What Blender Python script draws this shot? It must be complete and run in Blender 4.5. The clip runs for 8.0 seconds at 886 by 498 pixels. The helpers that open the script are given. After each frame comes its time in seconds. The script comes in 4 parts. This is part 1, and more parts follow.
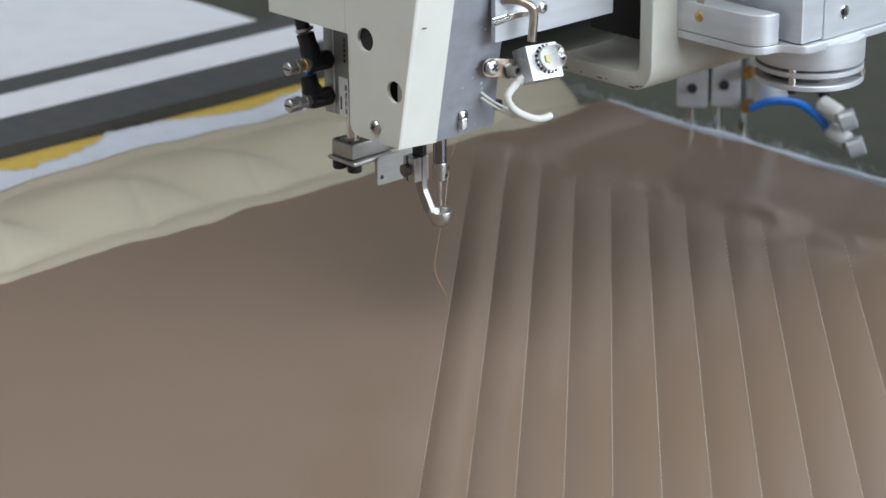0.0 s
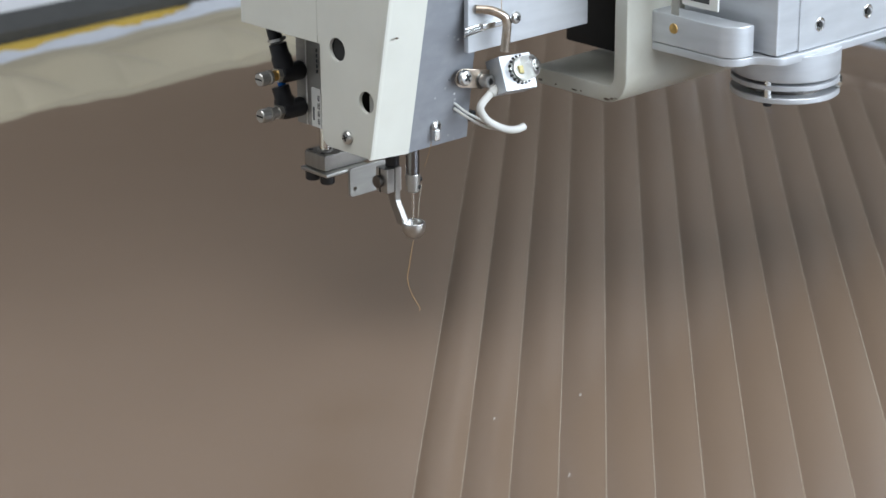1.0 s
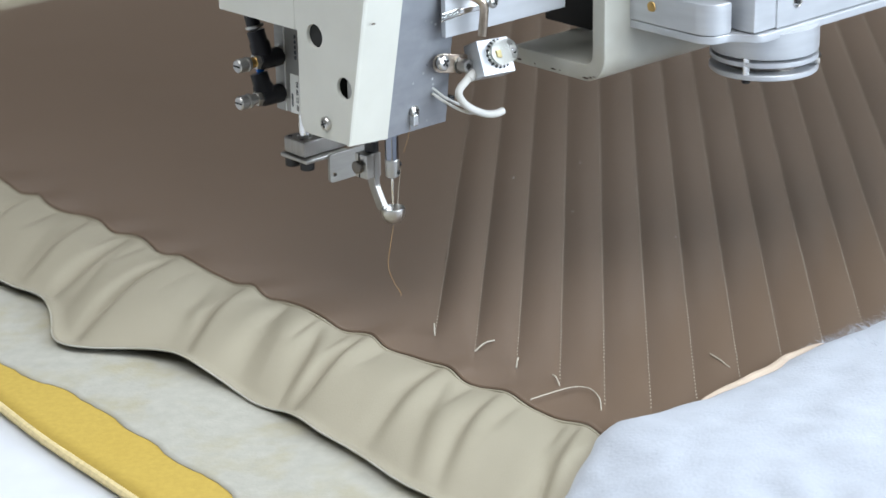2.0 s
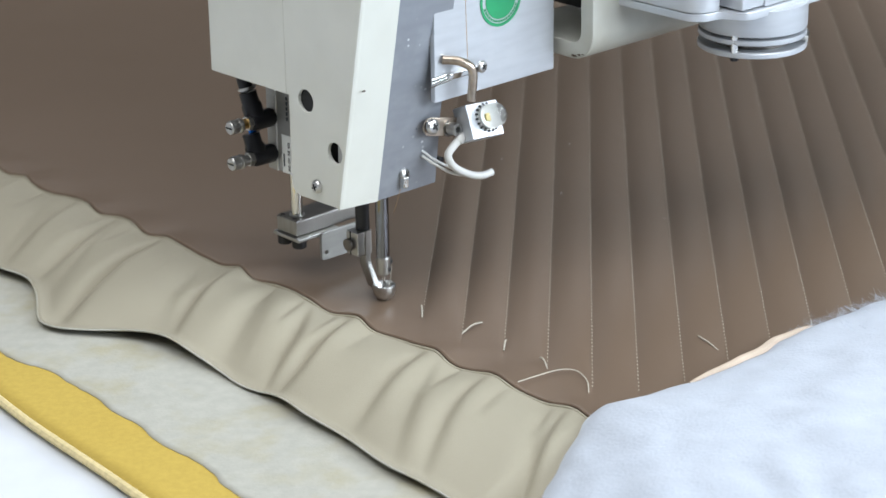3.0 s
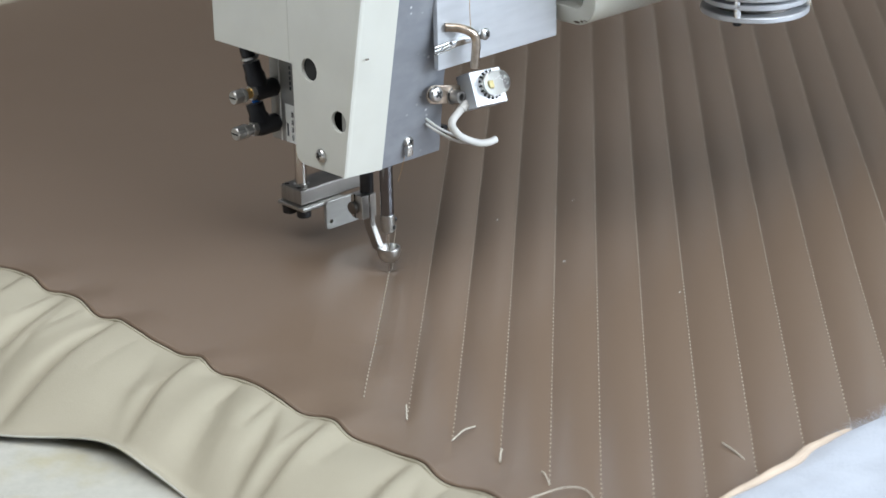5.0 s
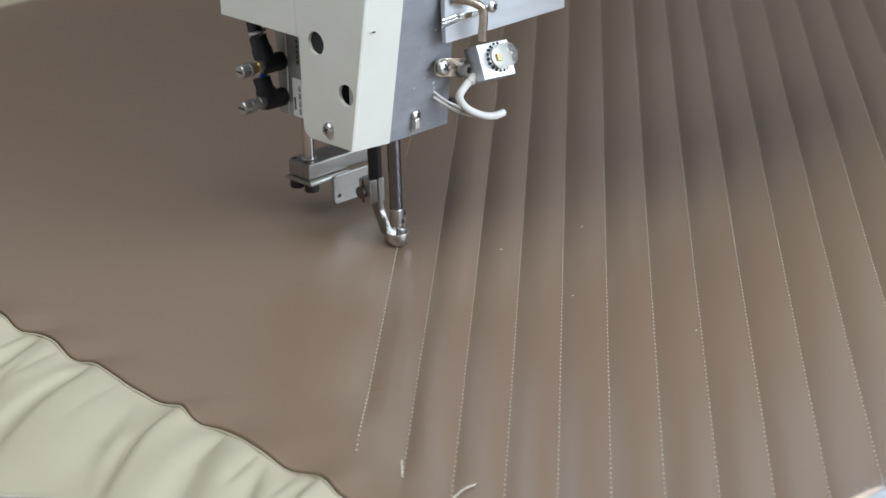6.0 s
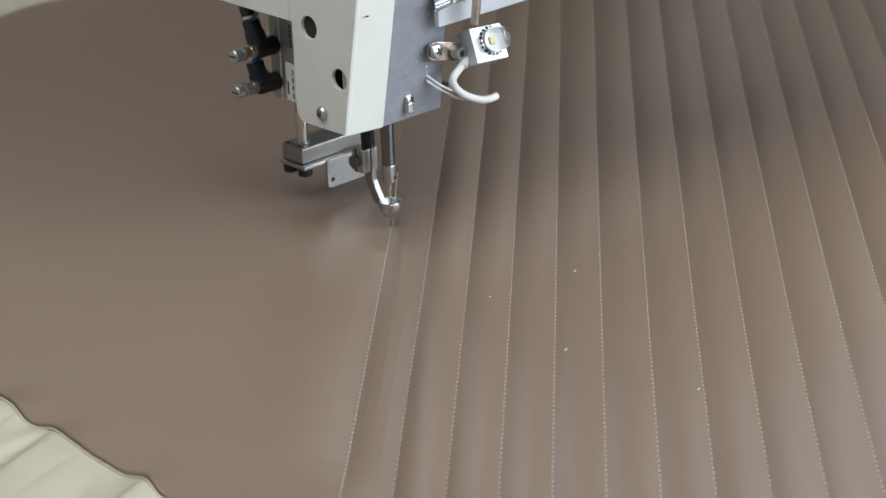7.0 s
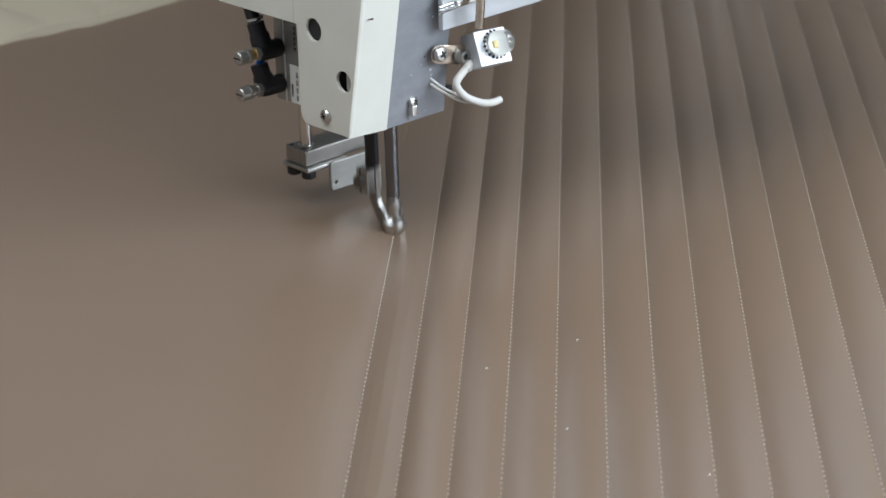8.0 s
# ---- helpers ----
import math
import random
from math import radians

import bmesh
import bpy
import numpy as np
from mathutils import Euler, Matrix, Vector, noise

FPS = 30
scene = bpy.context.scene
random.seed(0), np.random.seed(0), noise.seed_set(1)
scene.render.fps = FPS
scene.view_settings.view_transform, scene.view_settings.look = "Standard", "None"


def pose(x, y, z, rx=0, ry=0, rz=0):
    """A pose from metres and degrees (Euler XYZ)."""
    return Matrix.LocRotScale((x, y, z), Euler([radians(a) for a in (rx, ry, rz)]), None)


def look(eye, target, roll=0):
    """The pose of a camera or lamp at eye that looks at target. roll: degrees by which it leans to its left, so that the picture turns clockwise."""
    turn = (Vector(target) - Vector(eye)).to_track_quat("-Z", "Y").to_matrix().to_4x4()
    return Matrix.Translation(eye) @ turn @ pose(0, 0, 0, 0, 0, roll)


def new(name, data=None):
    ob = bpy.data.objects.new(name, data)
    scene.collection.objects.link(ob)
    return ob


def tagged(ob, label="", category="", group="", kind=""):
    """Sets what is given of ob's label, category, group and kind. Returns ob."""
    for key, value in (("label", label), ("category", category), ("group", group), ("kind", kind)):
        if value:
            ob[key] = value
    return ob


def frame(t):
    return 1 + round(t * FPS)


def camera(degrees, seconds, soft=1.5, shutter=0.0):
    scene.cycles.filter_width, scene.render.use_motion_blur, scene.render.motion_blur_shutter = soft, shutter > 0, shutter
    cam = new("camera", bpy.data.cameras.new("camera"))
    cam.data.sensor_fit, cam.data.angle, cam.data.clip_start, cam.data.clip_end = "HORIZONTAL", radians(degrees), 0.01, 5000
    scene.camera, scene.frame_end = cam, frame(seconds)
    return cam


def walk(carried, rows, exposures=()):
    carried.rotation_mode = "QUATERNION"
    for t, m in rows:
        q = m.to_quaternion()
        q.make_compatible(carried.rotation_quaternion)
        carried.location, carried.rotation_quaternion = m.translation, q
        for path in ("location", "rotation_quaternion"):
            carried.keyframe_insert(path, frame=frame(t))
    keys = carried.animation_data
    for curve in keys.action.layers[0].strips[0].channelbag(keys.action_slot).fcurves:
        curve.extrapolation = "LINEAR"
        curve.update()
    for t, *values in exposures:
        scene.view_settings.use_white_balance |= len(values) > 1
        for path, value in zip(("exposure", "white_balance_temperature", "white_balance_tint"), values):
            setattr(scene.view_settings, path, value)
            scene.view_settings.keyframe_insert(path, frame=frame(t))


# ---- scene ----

# ---------- camera ----------
cam = camera(21.65, 8.0, soft=1.5, shutter=0.25)
cam.data.dof.use_dof = True
cam.data.dof.focus_distance = 1.30
cam.data.dof.aperture_fstop = 12.0
walk(cam, [
    (0, look((0.1107, -1.2822, 0.5384), (0.0217, 0.0243, 0.0435), -0.583)),
    (0.5, look((0.1107, -1.2802, 0.5341), (0.0191, 0.0288, 0.0461), -0.597)),
    (1, look((0.1102, -1.2788, 0.5321), (0.0253, 0.0319, 0.0473), -0.419)),
    (1.5, look((0.1105, -1.2794, 0.5307), (0.0287, 0.0307, 0.0438), -0.495)),
    (2, look((0.1102, -1.2781, 0.5304), (0.0270, 0.0291, 0.0361), -0.991)),
    (3.5, look((0.1146, -1.2771, 0.5285), (0.0365, 0.0234, 0.0162), -0.831)),
    (4, look((0.1144, -1.2770, 0.5279), (0.0361, 0.0210, 0.0092), -0.902)),
    (4.5, look((0.1120, -1.2802, 0.5289), (0.0348, 0.0177, 0.0097), -1.186)),
    (6, look((0.1145, -1.2765, 0.5206), (0.0259, 0.0159, -0.0105), -1.827)),
    (6.5, look((0.1136, -1.2772, 0.5226), (0.0229, 0.0120, -0.0156), -1.543)),
    (7, look((0.1129, -1.2776, 0.5231), (0.0298, 0.0105, -0.0191), -1.953)),
    (7.5, look((0.1117, -1.2810, 0.5238), (0.0281, 0.0081, -0.0158), -1.915)),
    (8, look((0.1115, -1.2834, 0.5208), (0.0284, 0.0070, -0.0158), -1.638)),
])

# the machine's axes stand at 46 degrees to the stitched lines
TURN = 46.0
COS, SIN = math.cos(radians(TURN)), math.sin(radians(TURN))


def to_pq(x, y):
    return x * COS + y * SIN, -x * SIN + y * COS


def to_xy(p, q):
    return p * COS - q * SIN, p * SIN + q * COS


# ---------- light ----------
world = bpy.data.worlds.new("world")
scene.world = world
world.use_nodes = True
sky = world.node_tree.nodes.new("ShaderNodeTexSky")
sky.sky_type, sky.sun_disc = "NISHITA", False
sky.sun_elevation, sky.sun_rotation = radians(40), radians(120)
world.node_tree.links.new(sky.outputs[0], world.node_tree.nodes["Background"].inputs[0])
world.node_tree.nodes["Background"].inputs[1].default_value = 0.10
scene.view_settings.exposure = 0.0


def area_lamp(name, m, sx, sy, watts, colour):
    data = bpy.data.lights.new(name, "AREA")
    data.shape, data.size, data.size_y, data.energy, data.color = "RECTANGLE", sx, sy, watts, colour
    ob = new(name, data)
    ob.matrix_world = m
    return ob


area_lamp("window_light_east", look((3.38, -1.5, 1.5), (0, -0.6, 0.3)), 3.6, 1.9, 205, (0.79, 0.895, 1.0))
area_lamp("window_light_north_west", look((-1.3, 4.38, 2.80), (0, 0, 0.3)), 2.4, 0.75, 5, (0.94, 0.97, 1.0))
area_lamp("window_light_north_east", look((1.45, 4.38, 2.80), (0.2, 0, 0.3)), 2.6, 0.75, 15, (0.97, 0.98, 1.0))
area_lamp("ceiling_tube_light", look((-0.2, -1.3, 3.3), (-0.2, -1.3, 0)), 4.6, 3.4, 180, (0.93, 0.965, 1.0))


# ---------- materials ----------
def material(name, colour, rough=0.5, metal=0.0, scale=60.0, vary=0.12, bump=0.0, bump_scale=400.0, coat=0.0, spec=0.5, stretch=(1, 1, 1), dirt=0.0, dirt_scale=9.0, dirt_colour=(0.1, 0.08, 0.06), sheen=0.0, rough_vary=0.07, specks=0.0, speck_colour=(0.8, 0.82, 0.84)):
    m = bpy.data.materials.new(name)
    m.use_nodes = True
    nodes, links = m.node_tree.nodes, m.node_tree.links
    b = nodes["Principled BSDF"]
    b.inputs["Metallic"].default_value = metal
    b.inputs["Specular IOR Level"].default_value = spec
    b.inputs["Coat Weight"].default_value = coat
    b.inputs["Sheen Weight"].default_value = sheen
    co = nodes.new("ShaderNodeTexCoord")
    mp = nodes.new("ShaderNodeMapping")
    mp.inputs["Scale"].default_value = stretch
    links.new(co.outputs["Object"], mp.inputs[0])
    n1 = nodes.new("ShaderNodeTexNoise")
    n1.inputs["Scale"].default_value, n1.inputs["Detail"].default_value = scale, 6
    links.new(mp.outputs[0], n1.inputs["Vector"])
    n2 = nodes.new("ShaderNodeTexNoise")
    n2.inputs["Scale"].default_value, n2.inputs["Detail"].default_value = dirt_scale, 5
    links.new(co.outputs["Object"], n2.inputs["Vector"])
    ramp = nodes.new("ShaderNodeMapRange")
    ramp.inputs["To Min"].default_value, ramp.inputs["To Max"].default_value = 1 - vary, 1 + vary
    ramp.inputs["From Min"].default_value, ramp.inputs["From Max"].default_value = 0.3, 0.7
    links.new(n1.outputs[0], ramp.inputs[0])
    mul = nodes.new("ShaderNodeMix")
    mul.data_type, mul.blend_type = "RGBA", "MULTIPLY"
    mul.inputs[0].default_value = 1.0
    mul.inputs[6].default_value = (*colour, 1)
    links.new(ramp.outputs[0], mul.inputs[7])
    last = mul.outputs[2]
    if dirt:
        r2 = nodes.new("ShaderNodeMapRange")
        r2.inputs["From Min"].default_value, r2.inputs["From Max"].default_value = 0.5, 0.75
        r2.inputs["To Max"].default_value = dirt
        links.new(n2.outputs[0], r2.inputs[0])
        mx = nodes.new("ShaderNodeMix")
        mx.data_type = "RGBA"
        links.new(r2.outputs[0], mx.inputs[0])
        links.new(last, mx.inputs[6])
        mx.inputs[7].default_value = (*dirt_colour, 1)
        last = mx.outputs[2]
    if specks:
        vo = nodes.new("ShaderNodeTexVoronoi")
        vo.inputs["Scale"].default_value = specks
        links.new(co.outputs["Object"], vo.inputs["Vector"])
        near = nodes.new("ShaderNodeMapRange")
        near.inputs["From Min"].default_value, near.inputs["From Max"].default_value = 0.16, 0.08
        links.new(vo.outputs["Distance"], near.inputs[0])
        pick = nodes.new("ShaderNodeMapRange")
        pick.inputs["From Min"].default_value, pick.inputs["From Max"].default_value = 0.55, 0.85
        links.new(vo.outputs["Color"], pick.inputs[0])
        both = nodes.new("ShaderNodeMath")
        both.operation = "MULTIPLY"
        links.new(near.outputs[0], both.inputs[0])
        links.new(pick.outputs[0], both.inputs[1])
        ms = nodes.new("ShaderNodeMix")
        ms.data_type = "RGBA"
        links.new(both.outputs[0], ms.inputs[0])
        links.new(last, ms.inputs[6])
        ms.inputs[7].default_value = (*speck_colour, 1)
        last = ms.outputs[2]
    links.new(last, b.inputs["Base Color"])
    rr = nodes.new("ShaderNodeMapRange")
    rr.inputs["To Min"].default_value, rr.inputs["To Max"].default_value = max(rough - rough_vary, 0.02), min(rough + rough_vary, 1)
    links.new(n2.outputs[0], rr.inputs[0])
    links.new(rr.outputs[0], b.inputs["Roughness"])
    if bump:
        n3 = nodes.new("ShaderNodeTexNoise")
        n3.inputs["Scale"].default_value, n3.inputs["Detail"].default_value = bump_scale, 3
        links.new(mp.outputs[0], n3.inputs["Vector"])
        bp = nodes.new("ShaderNodeBump")
        bp.inputs["Strength"].default_value, bp.inputs["Distance"].default_value = bump, 0.0006
        links.new(n3.outputs[0], bp.inputs["Height"])
        links.new(bp.outputs[0], b.inputs["Normal"])
    return m


LEATHER = material("brown_leather", (0.172, 0.122, 0.087), 0.305, scale=9, vary=0.02, bump=0.12, bump_scale=1400, spec=0.40, rough_vary=0.02)
CREAM = material("cream_leather", (0.372, 0.338, 0.258), 0.5, rough_vary=0.03, scale=12, vary=0.03, bump=0.3, bump_scale=1200, spec=0.35)
FELT = material("felt", (0.45, 0.444, 0.395), 0.95, scale=130, vary=0.06, bump=0.4, bump_scale=500, spec=0.1, dirt=0.6, dirt_scale=34, dirt_colour=(0.40, 0.35, 0.20))
FOAM = material("yellow_foam", (0.52, 0.375, 0.09), 0.9, scale=300, vary=0.05, bump=0.25, bump_scale=900, spec=0.1, dirt=0.3, dirt_colour=(0.50, 0.34, 0.07))
FOAM_EDGE = material("foam_edge", (0.72, 0.60, 0.33), 0.95, scale=300, vary=0.1, bump=0.6, bump_scale=900, spec=0.1)
BATTING = material("batting", (0.49, 0.53, 0.60), 1.0, scale=60, vary=0.05, bump=0.7, bump_scale=500, spec=0.05, sheen=0.3)
TAN_RIM = material("tan_rim", (0.60, 0.49, 0.39), 0.8, scale=60, vary=0.08, bump=0.4)
BOARD = material("white_board", (0.66, 0.69, 0.74), 0.8, spec=0.2, scale=40, vary=0.03, dirt=0.15, dirt_colour=(0.55, 0.56, 0.58))
RAIL = material("dark_rail", (0.075, 0.078, 0.08), 0.75, spec=0.2, scale=70, vary=0.1, dirt=0.2)
BED = material("bed_paint", (0.060, 0.065, 0.050), 0.65, spec=0.3, scale=20, vary=0.12, dirt=0.3, dirt_scale=5)
PAINT = material("cream_paint", (0.665, 0.668, 0.612), 0.38, scale=35, vary=0.03, bump=0.10, bump_scale=900, dirt=0.10, dirt_scale=30, dirt_colour=(0.5, 0.47, 0.38))
CHIPPED = material("channel_paint", (0.56, 0.56, 0.50), 0.4, scale=35, vary=0.05, bump=0.12, bump_scale=700, dirt=0.35, dirt_scale=26, dirt_colour=(0.42, 0.38, 0.28))
# bare rust of the paint chips, also the painted shade of the border groove
CHIP_AND_GROOVE = material("rust_and_groove_shade", (0.10, 0.075, 0.055), 0.8, scale=300, vary=0.3)
ALU = material("anodised_aluminium", (0.59, 0.61, 0.64), 0.42, metal=0.55, scale=30, vary=0.06, bump=0.10, bump_scale=500, stretch=(1, 1, 6), dirt=0.2, dirt_scale=60, dirt_colour=(0.75, 0.76, 0.78))
SIDE = material("scuffed_side_plate", (0.30, 0.32, 0.355), 0.45, metal=0.4, scale=50, vary=0.05, bump=0.10, bump_scale=500, stretch=(1, 1, 3), dirt=0.20, dirt_scale=60, dirt_colour=(0.60, 0.62, 0.65), specks=150)
STEEL = material("polished_steel", (0.70, 0.69, 0.67), 0.16, metal=1.0, scale=80, vary=0.05)
SATIN = material("satin_steel", (0.46, 0.45, 0.43), 0.38, metal=1.0, scale=60, vary=0.08, bump=0.08, bump_scale=900, stretch=(1, 5, 1))
SCREW = material("zinc_screw", (0.56, 0.55, 0.53), 0.33, metal=1.0, scale=200, vary=0.12, bump=0.1, bump_scale=900)
CHROME = material("oiled_bar_steel", (0.22, 0.23, 0.26), 0.09, metal=1.0, scale=60, vary=0.08, stretch=(1, 1, 4))
TARNISH = material("tarnished_wire", (0.50, 0.415, 0.335), 0.30, metal=1.0, scale=160, vary=0.25, dirt=0.5, dirt_scale=120, dirt_colour=(0.22, 0.15, 0.10))
GREYALU = material("grey_anodised_body", (0.36, 0.355, 0.335), 0.42, metal=0.6, scale=60, vary=0.06, bump=0.08, bump_scale=600, stretch=(1, 1, 6))
GROUND = material("ground_block_steel", (0.33, 0.315, 0.295), 0.36, metal=0.9, scale=60, vary=0.10, bump=0.10, bump_scale=900, stretch=(1, 6, 1))
DARKSTEEL = material("oiled_dark_steel", (0.17, 0.155, 0.14), 0.35, metal=0.85, scale=80, vary=0.15)
BLACK = material("black_plastic", (0.011, 0.011, 0.013), 0.36, scale=90, vary=0.15, spec=0.32)
BLACKOX = material("black_oxide", (0.03, 0.03, 0.032), 0.38, metal=0.5, scale=90, vary=0.15)
# near-black that holds the shade of holes, recesses and interiors
INSIDE = material("inside_shade", (0.02, 0.02, 0.02), 0.8)
BRASS = material("brass", (0.62, 0.40, 0.15), 0.3, metal=1.0, scale=90, vary=0.08)
WHITE_CABLE = material("white_cable", (0.64, 0.635, 0.61), 0.6, scale=60, vary=0.06, dirt=0.3, dirt_scale=80, dirt_colour=(0.5, 0.47, 0.4))
BLUE = material("blue_tube", (0.02, 0.19, 0.72), 0.25, scale=50, vary=0.06, coat=0.4)
LABEL = material("white_label", (0.75, 0.76, 0.74), 0.4, scale=80, vary=0.03)
INK = material("label_ink", (0.05, 0.06, 0.07), 0.6)
GREEN = material("green_print", (0.02, 0.30, 0.12), 0.4)
THREAD = material("thread", (0.46, 0.42, 0.35), 0.6, scale=400, vary=0.15)
GOLD_THREAD = material("top_thread", (0.46, 0.28, 0.12), 0.5, scale=400, vary=0.15)
LEDCHIP = material("led_chip", (0.60, 0.50, 0.20), 0.4)
WALL = material("wall_paint", (0.12, 0.113, 0.104), 0.8, scale=6, vary=0.05)
FLOOR = material("floor_paint", (0.165, 0.18, 0.17), 0.45, scale=4, vary=0.12, dirt=0.2)
GLASS = bpy.data.materials.new("clear_lens")
GLASS.use_nodes = True
_g = GLASS.node_tree.nodes["Principled BSDF"]
_g.inputs["Transmission Weight"].default_value, _g.inputs["Roughness"].default_value, _g.inputs["IOR"].default_value = 1.0, 0.0, 1.33
_g.inputs["Base Color"].default_value = (0.95, 0.95, 0.93, 1)


# ---------- building helpers ----------
def finish(name, bm, mat, parent=None, label="", smooth=True, angle=35):
    bmesh.ops.recalc_face_normals(bm, faces=bm.faces)
    me = bpy.data.meshes.new(name)
    for f in bm.faces:
        f.smooth = smooth
    if smooth:
        for e in bm.edges:
            if len(e.link_faces) == 2 and e.calc_face_angle(0) > radians(angle):
                e.smooth = False
    bm.to_mesh(me)
    bm.free()
    me.materials.append(mat)
    ob = new(name, me)
    if parent is not None:
        ob.parent = parent
    if label:
        tagged(ob, label)
    if smooth and len(me.polygons) < 1500:
        w = ob.modifiers.new("even_shading", "WEIGHTED_NORMAL")
        w.keep_sharp, w.weight = True, 80
    return ob


def part(name, bm, mat, parent, label=""):
    return finish(name, bm, mat, parent, label)


def box(a0, a1, b0, b1, z0, z1, bevel=0.0008, bm=None, m=None, seg=2):
    own = bmesh.new()
    bmesh.ops.create_cube(own, size=1)
    for v in own.verts:
        v.co = Vector((a0 + (v.co.x + 0.5) * (a1 - a0), b0 + (v.co.y + 0.5) * (b1 - b0), z0 + (v.co.z + 0.5) * (z1 - z0)))
    if bevel:
        bmesh.ops.bevel(own, geom=own.edges[:], offset=bevel, segments=seg, affect="EDGES", profile=0.5)
    return merge(own, bm, m)


def merge(own, bm, m=None):
    if m is not None:
        bmesh.ops.transform(own, matrix=m, verts=own.verts)
    if bm is None:
        return own
    me = bpy.data.meshes.new("tmp")
    own.to_mesh(me)
    own.free()
    bm.from_mesh(me)
    bpy.data.meshes.remove(me)
    return bm


def aim(p0, p1):
    d = Vector(p1) - Vector(p0)
    return Matrix.Translation(p0) @ d.to_track_quat("Z", "Y").to_matrix().to_4x4()


def turned(profile, p0, p1, bm=None, seg=24, flute=0):
    """A turned body: profile of (distance from p0 along the axis, radius)."""
    own = bmesh.new()
    rings = []
    for z, r in profile:
        rings.append([own.verts.new(((r * (1 + (0.06 if flute and i % 2 else 0))) * math.cos(2 * math.pi * i / seg), (r * (1 + (0.06 if flute and i % 2 else 0))) * math.sin(2 * math.pi * i / seg), z)) for i in range(seg)])
    for r0, r1 in zip(rings, rings[1:]):
        for i in range(seg):
            own.faces.new((r0[i], r0[(i + 1) % seg], r1[(i + 1) % seg], r1[i]))
    own.faces.new(rings[0][::-1])
    own.faces.new(rings[-1])
    return merge(own, bm, aim(p0, p1))


def rod(p0, p1, r, bm=None, seg=20, c=0.0006):
    n = (Vector(p1) - Vector(p0)).length
    c = min(c, n / 3, r / 2)
    return turned([(0, r - c), (c, r), (n - c, r), (n, r - c)], p0, p1, bm, seg)


def smooth_path(points, n=8):
    pts = [Vector(p) for p in points]
    pts = [2 * pts[0] - pts[1]] + pts + [2 * pts[-1] - pts[-2]]
    out = []
    for i in range(1, len(pts) - 2):
        p0, p1, p2, p3 = pts[i - 1:i + 3]
        for k in range(n):
            u = k / n
            out.append(0.5 * (2 * p1 + (p2 - p0) * u + (2 * p0 - 5 * p1 + 4 * p2 - p3) * u * u + (3 * p1 - p0 - 3 * p2 + p3) * u ** 3))
    out.append(pts[-2])
    return out


def tube(points, r, bm=None, seg=12, n=8):
    path = smooth_path(points, n) if n else [Vector(p) for p in points]
    own = bmesh.new()
    rings, side = [], None
    for i, p in enumerate(path):
        d = (path[min(i + 1, len(path) - 1)] - path[max(i - 1, 0)]).normalized()
        if side is None:
            side = d.orthogonal().normalized()
        side = (side - d * side.dot(d)).normalized()
        up = d.cross(side)
        rr = r(i / (len(path) - 1)) if callable(r) else r
        rings.append([own.verts.new(p + rr * (side * math.cos(2 * math.pi * k / seg) + up * math.sin(2 * math.pi * k / seg))) for k in range(seg)])
    for r0, r1 in zip(rings, rings[1:]):
        for k in range(seg):
            own.faces.new((r0[k], r0[(k + 1) % seg], r1[(k + 1) % seg], r1[k]))
    own.faces.new(rings[0][::-1])
    own.faces.new(rings[-1])
    return merge(own, bm)


def plate(outline, holes, depth, m, bevel=0.0004, bm=None):
    """A flat plate with round or shaped holes, from outlines in its own plane; it grows along its own z."""
    cu = bpy.data.curves.new("plate", "CURVE")
    cu.dimensions, cu.fill_mode, cu.extrude, cu.bevel_depth, cu.bevel_resolution = "2D", "BOTH", depth / 2 - bevel, bevel, 1
    for loop in [outline] + holes:
        sp = cu.splines.new("POLY")
        sp.points.add(len(loop) - 1)
        for pt, (u, v) in zip(sp.points, loop):
            pt.co = (u, v, 0, 1)
        sp.use_cyclic_u = True
    ob = bpy.data.objects.new("plate", cu)
    me = bpy.data.meshes.new_from_object(ob)
    own = bmesh.new()
    own.from_mesh(me)
    bpy.data.objects.remove(ob)
    bpy.data.curves.remove(cu)
    bpy.data.meshes.remove(me)
    bmesh.ops.remove_doubles(own, verts=own.verts, dist=1e-6)
    bmesh.ops.transform(own, matrix=Matrix.Translation((0, 0, depth / 2)), verts=own.verts)
    return merge(own, bm, m)


def ring(u, v, r, n=28, squash=1.0):
    return [(u + r * math.cos(2 * math.pi * i / n), v + r * squash * math.sin(2 * math.pi * i / n)) for i in range(n)]


def rounded(u0, u1, v0, v1, r, n=6):
    out = []
    for cu_, cv, s in ((u1 - r, v1 - r, 0), (u0 + r, v1 - r, 90), (u0 + r, v0 + r, 180), (u1 - r, v0 + r, 270)):
        for i in range(n + 1):
            t = radians(s + 90 * i / n)
            out.append((cu_ + r * math.cos(t), cv + r * math.sin(t)))
    return out


def frame_of(origin, u, v):
    """A pose whose x and y axes run along u and v."""
    u, v = Vector(u).normalized(), Vector(v).normalized()
    w = u.cross(v).normalized()
    v = w.cross(u)
    m = Matrix((u, v, w)).transposed().to_4x4()
    m.translation = origin
    return m


def sheet(name, verts, faces, mat, parent, label="", thick=0.0):
    me = bpy.data.meshes.new(name)
    me.from_pydata(verts, [], faces)
    me.polygons.foreach_set("use_smooth", [True] * len(me.polygons))
    me.materials.append(mat)
    ob = new(name, me)
    ob.parent = parent
    if label:
        tagged(ob, label)
    if thick:
        s = ob.modifiers.new("thickness", "SOLIDIFY")
        s.thickness, s.offset = thick, -1
    return ob


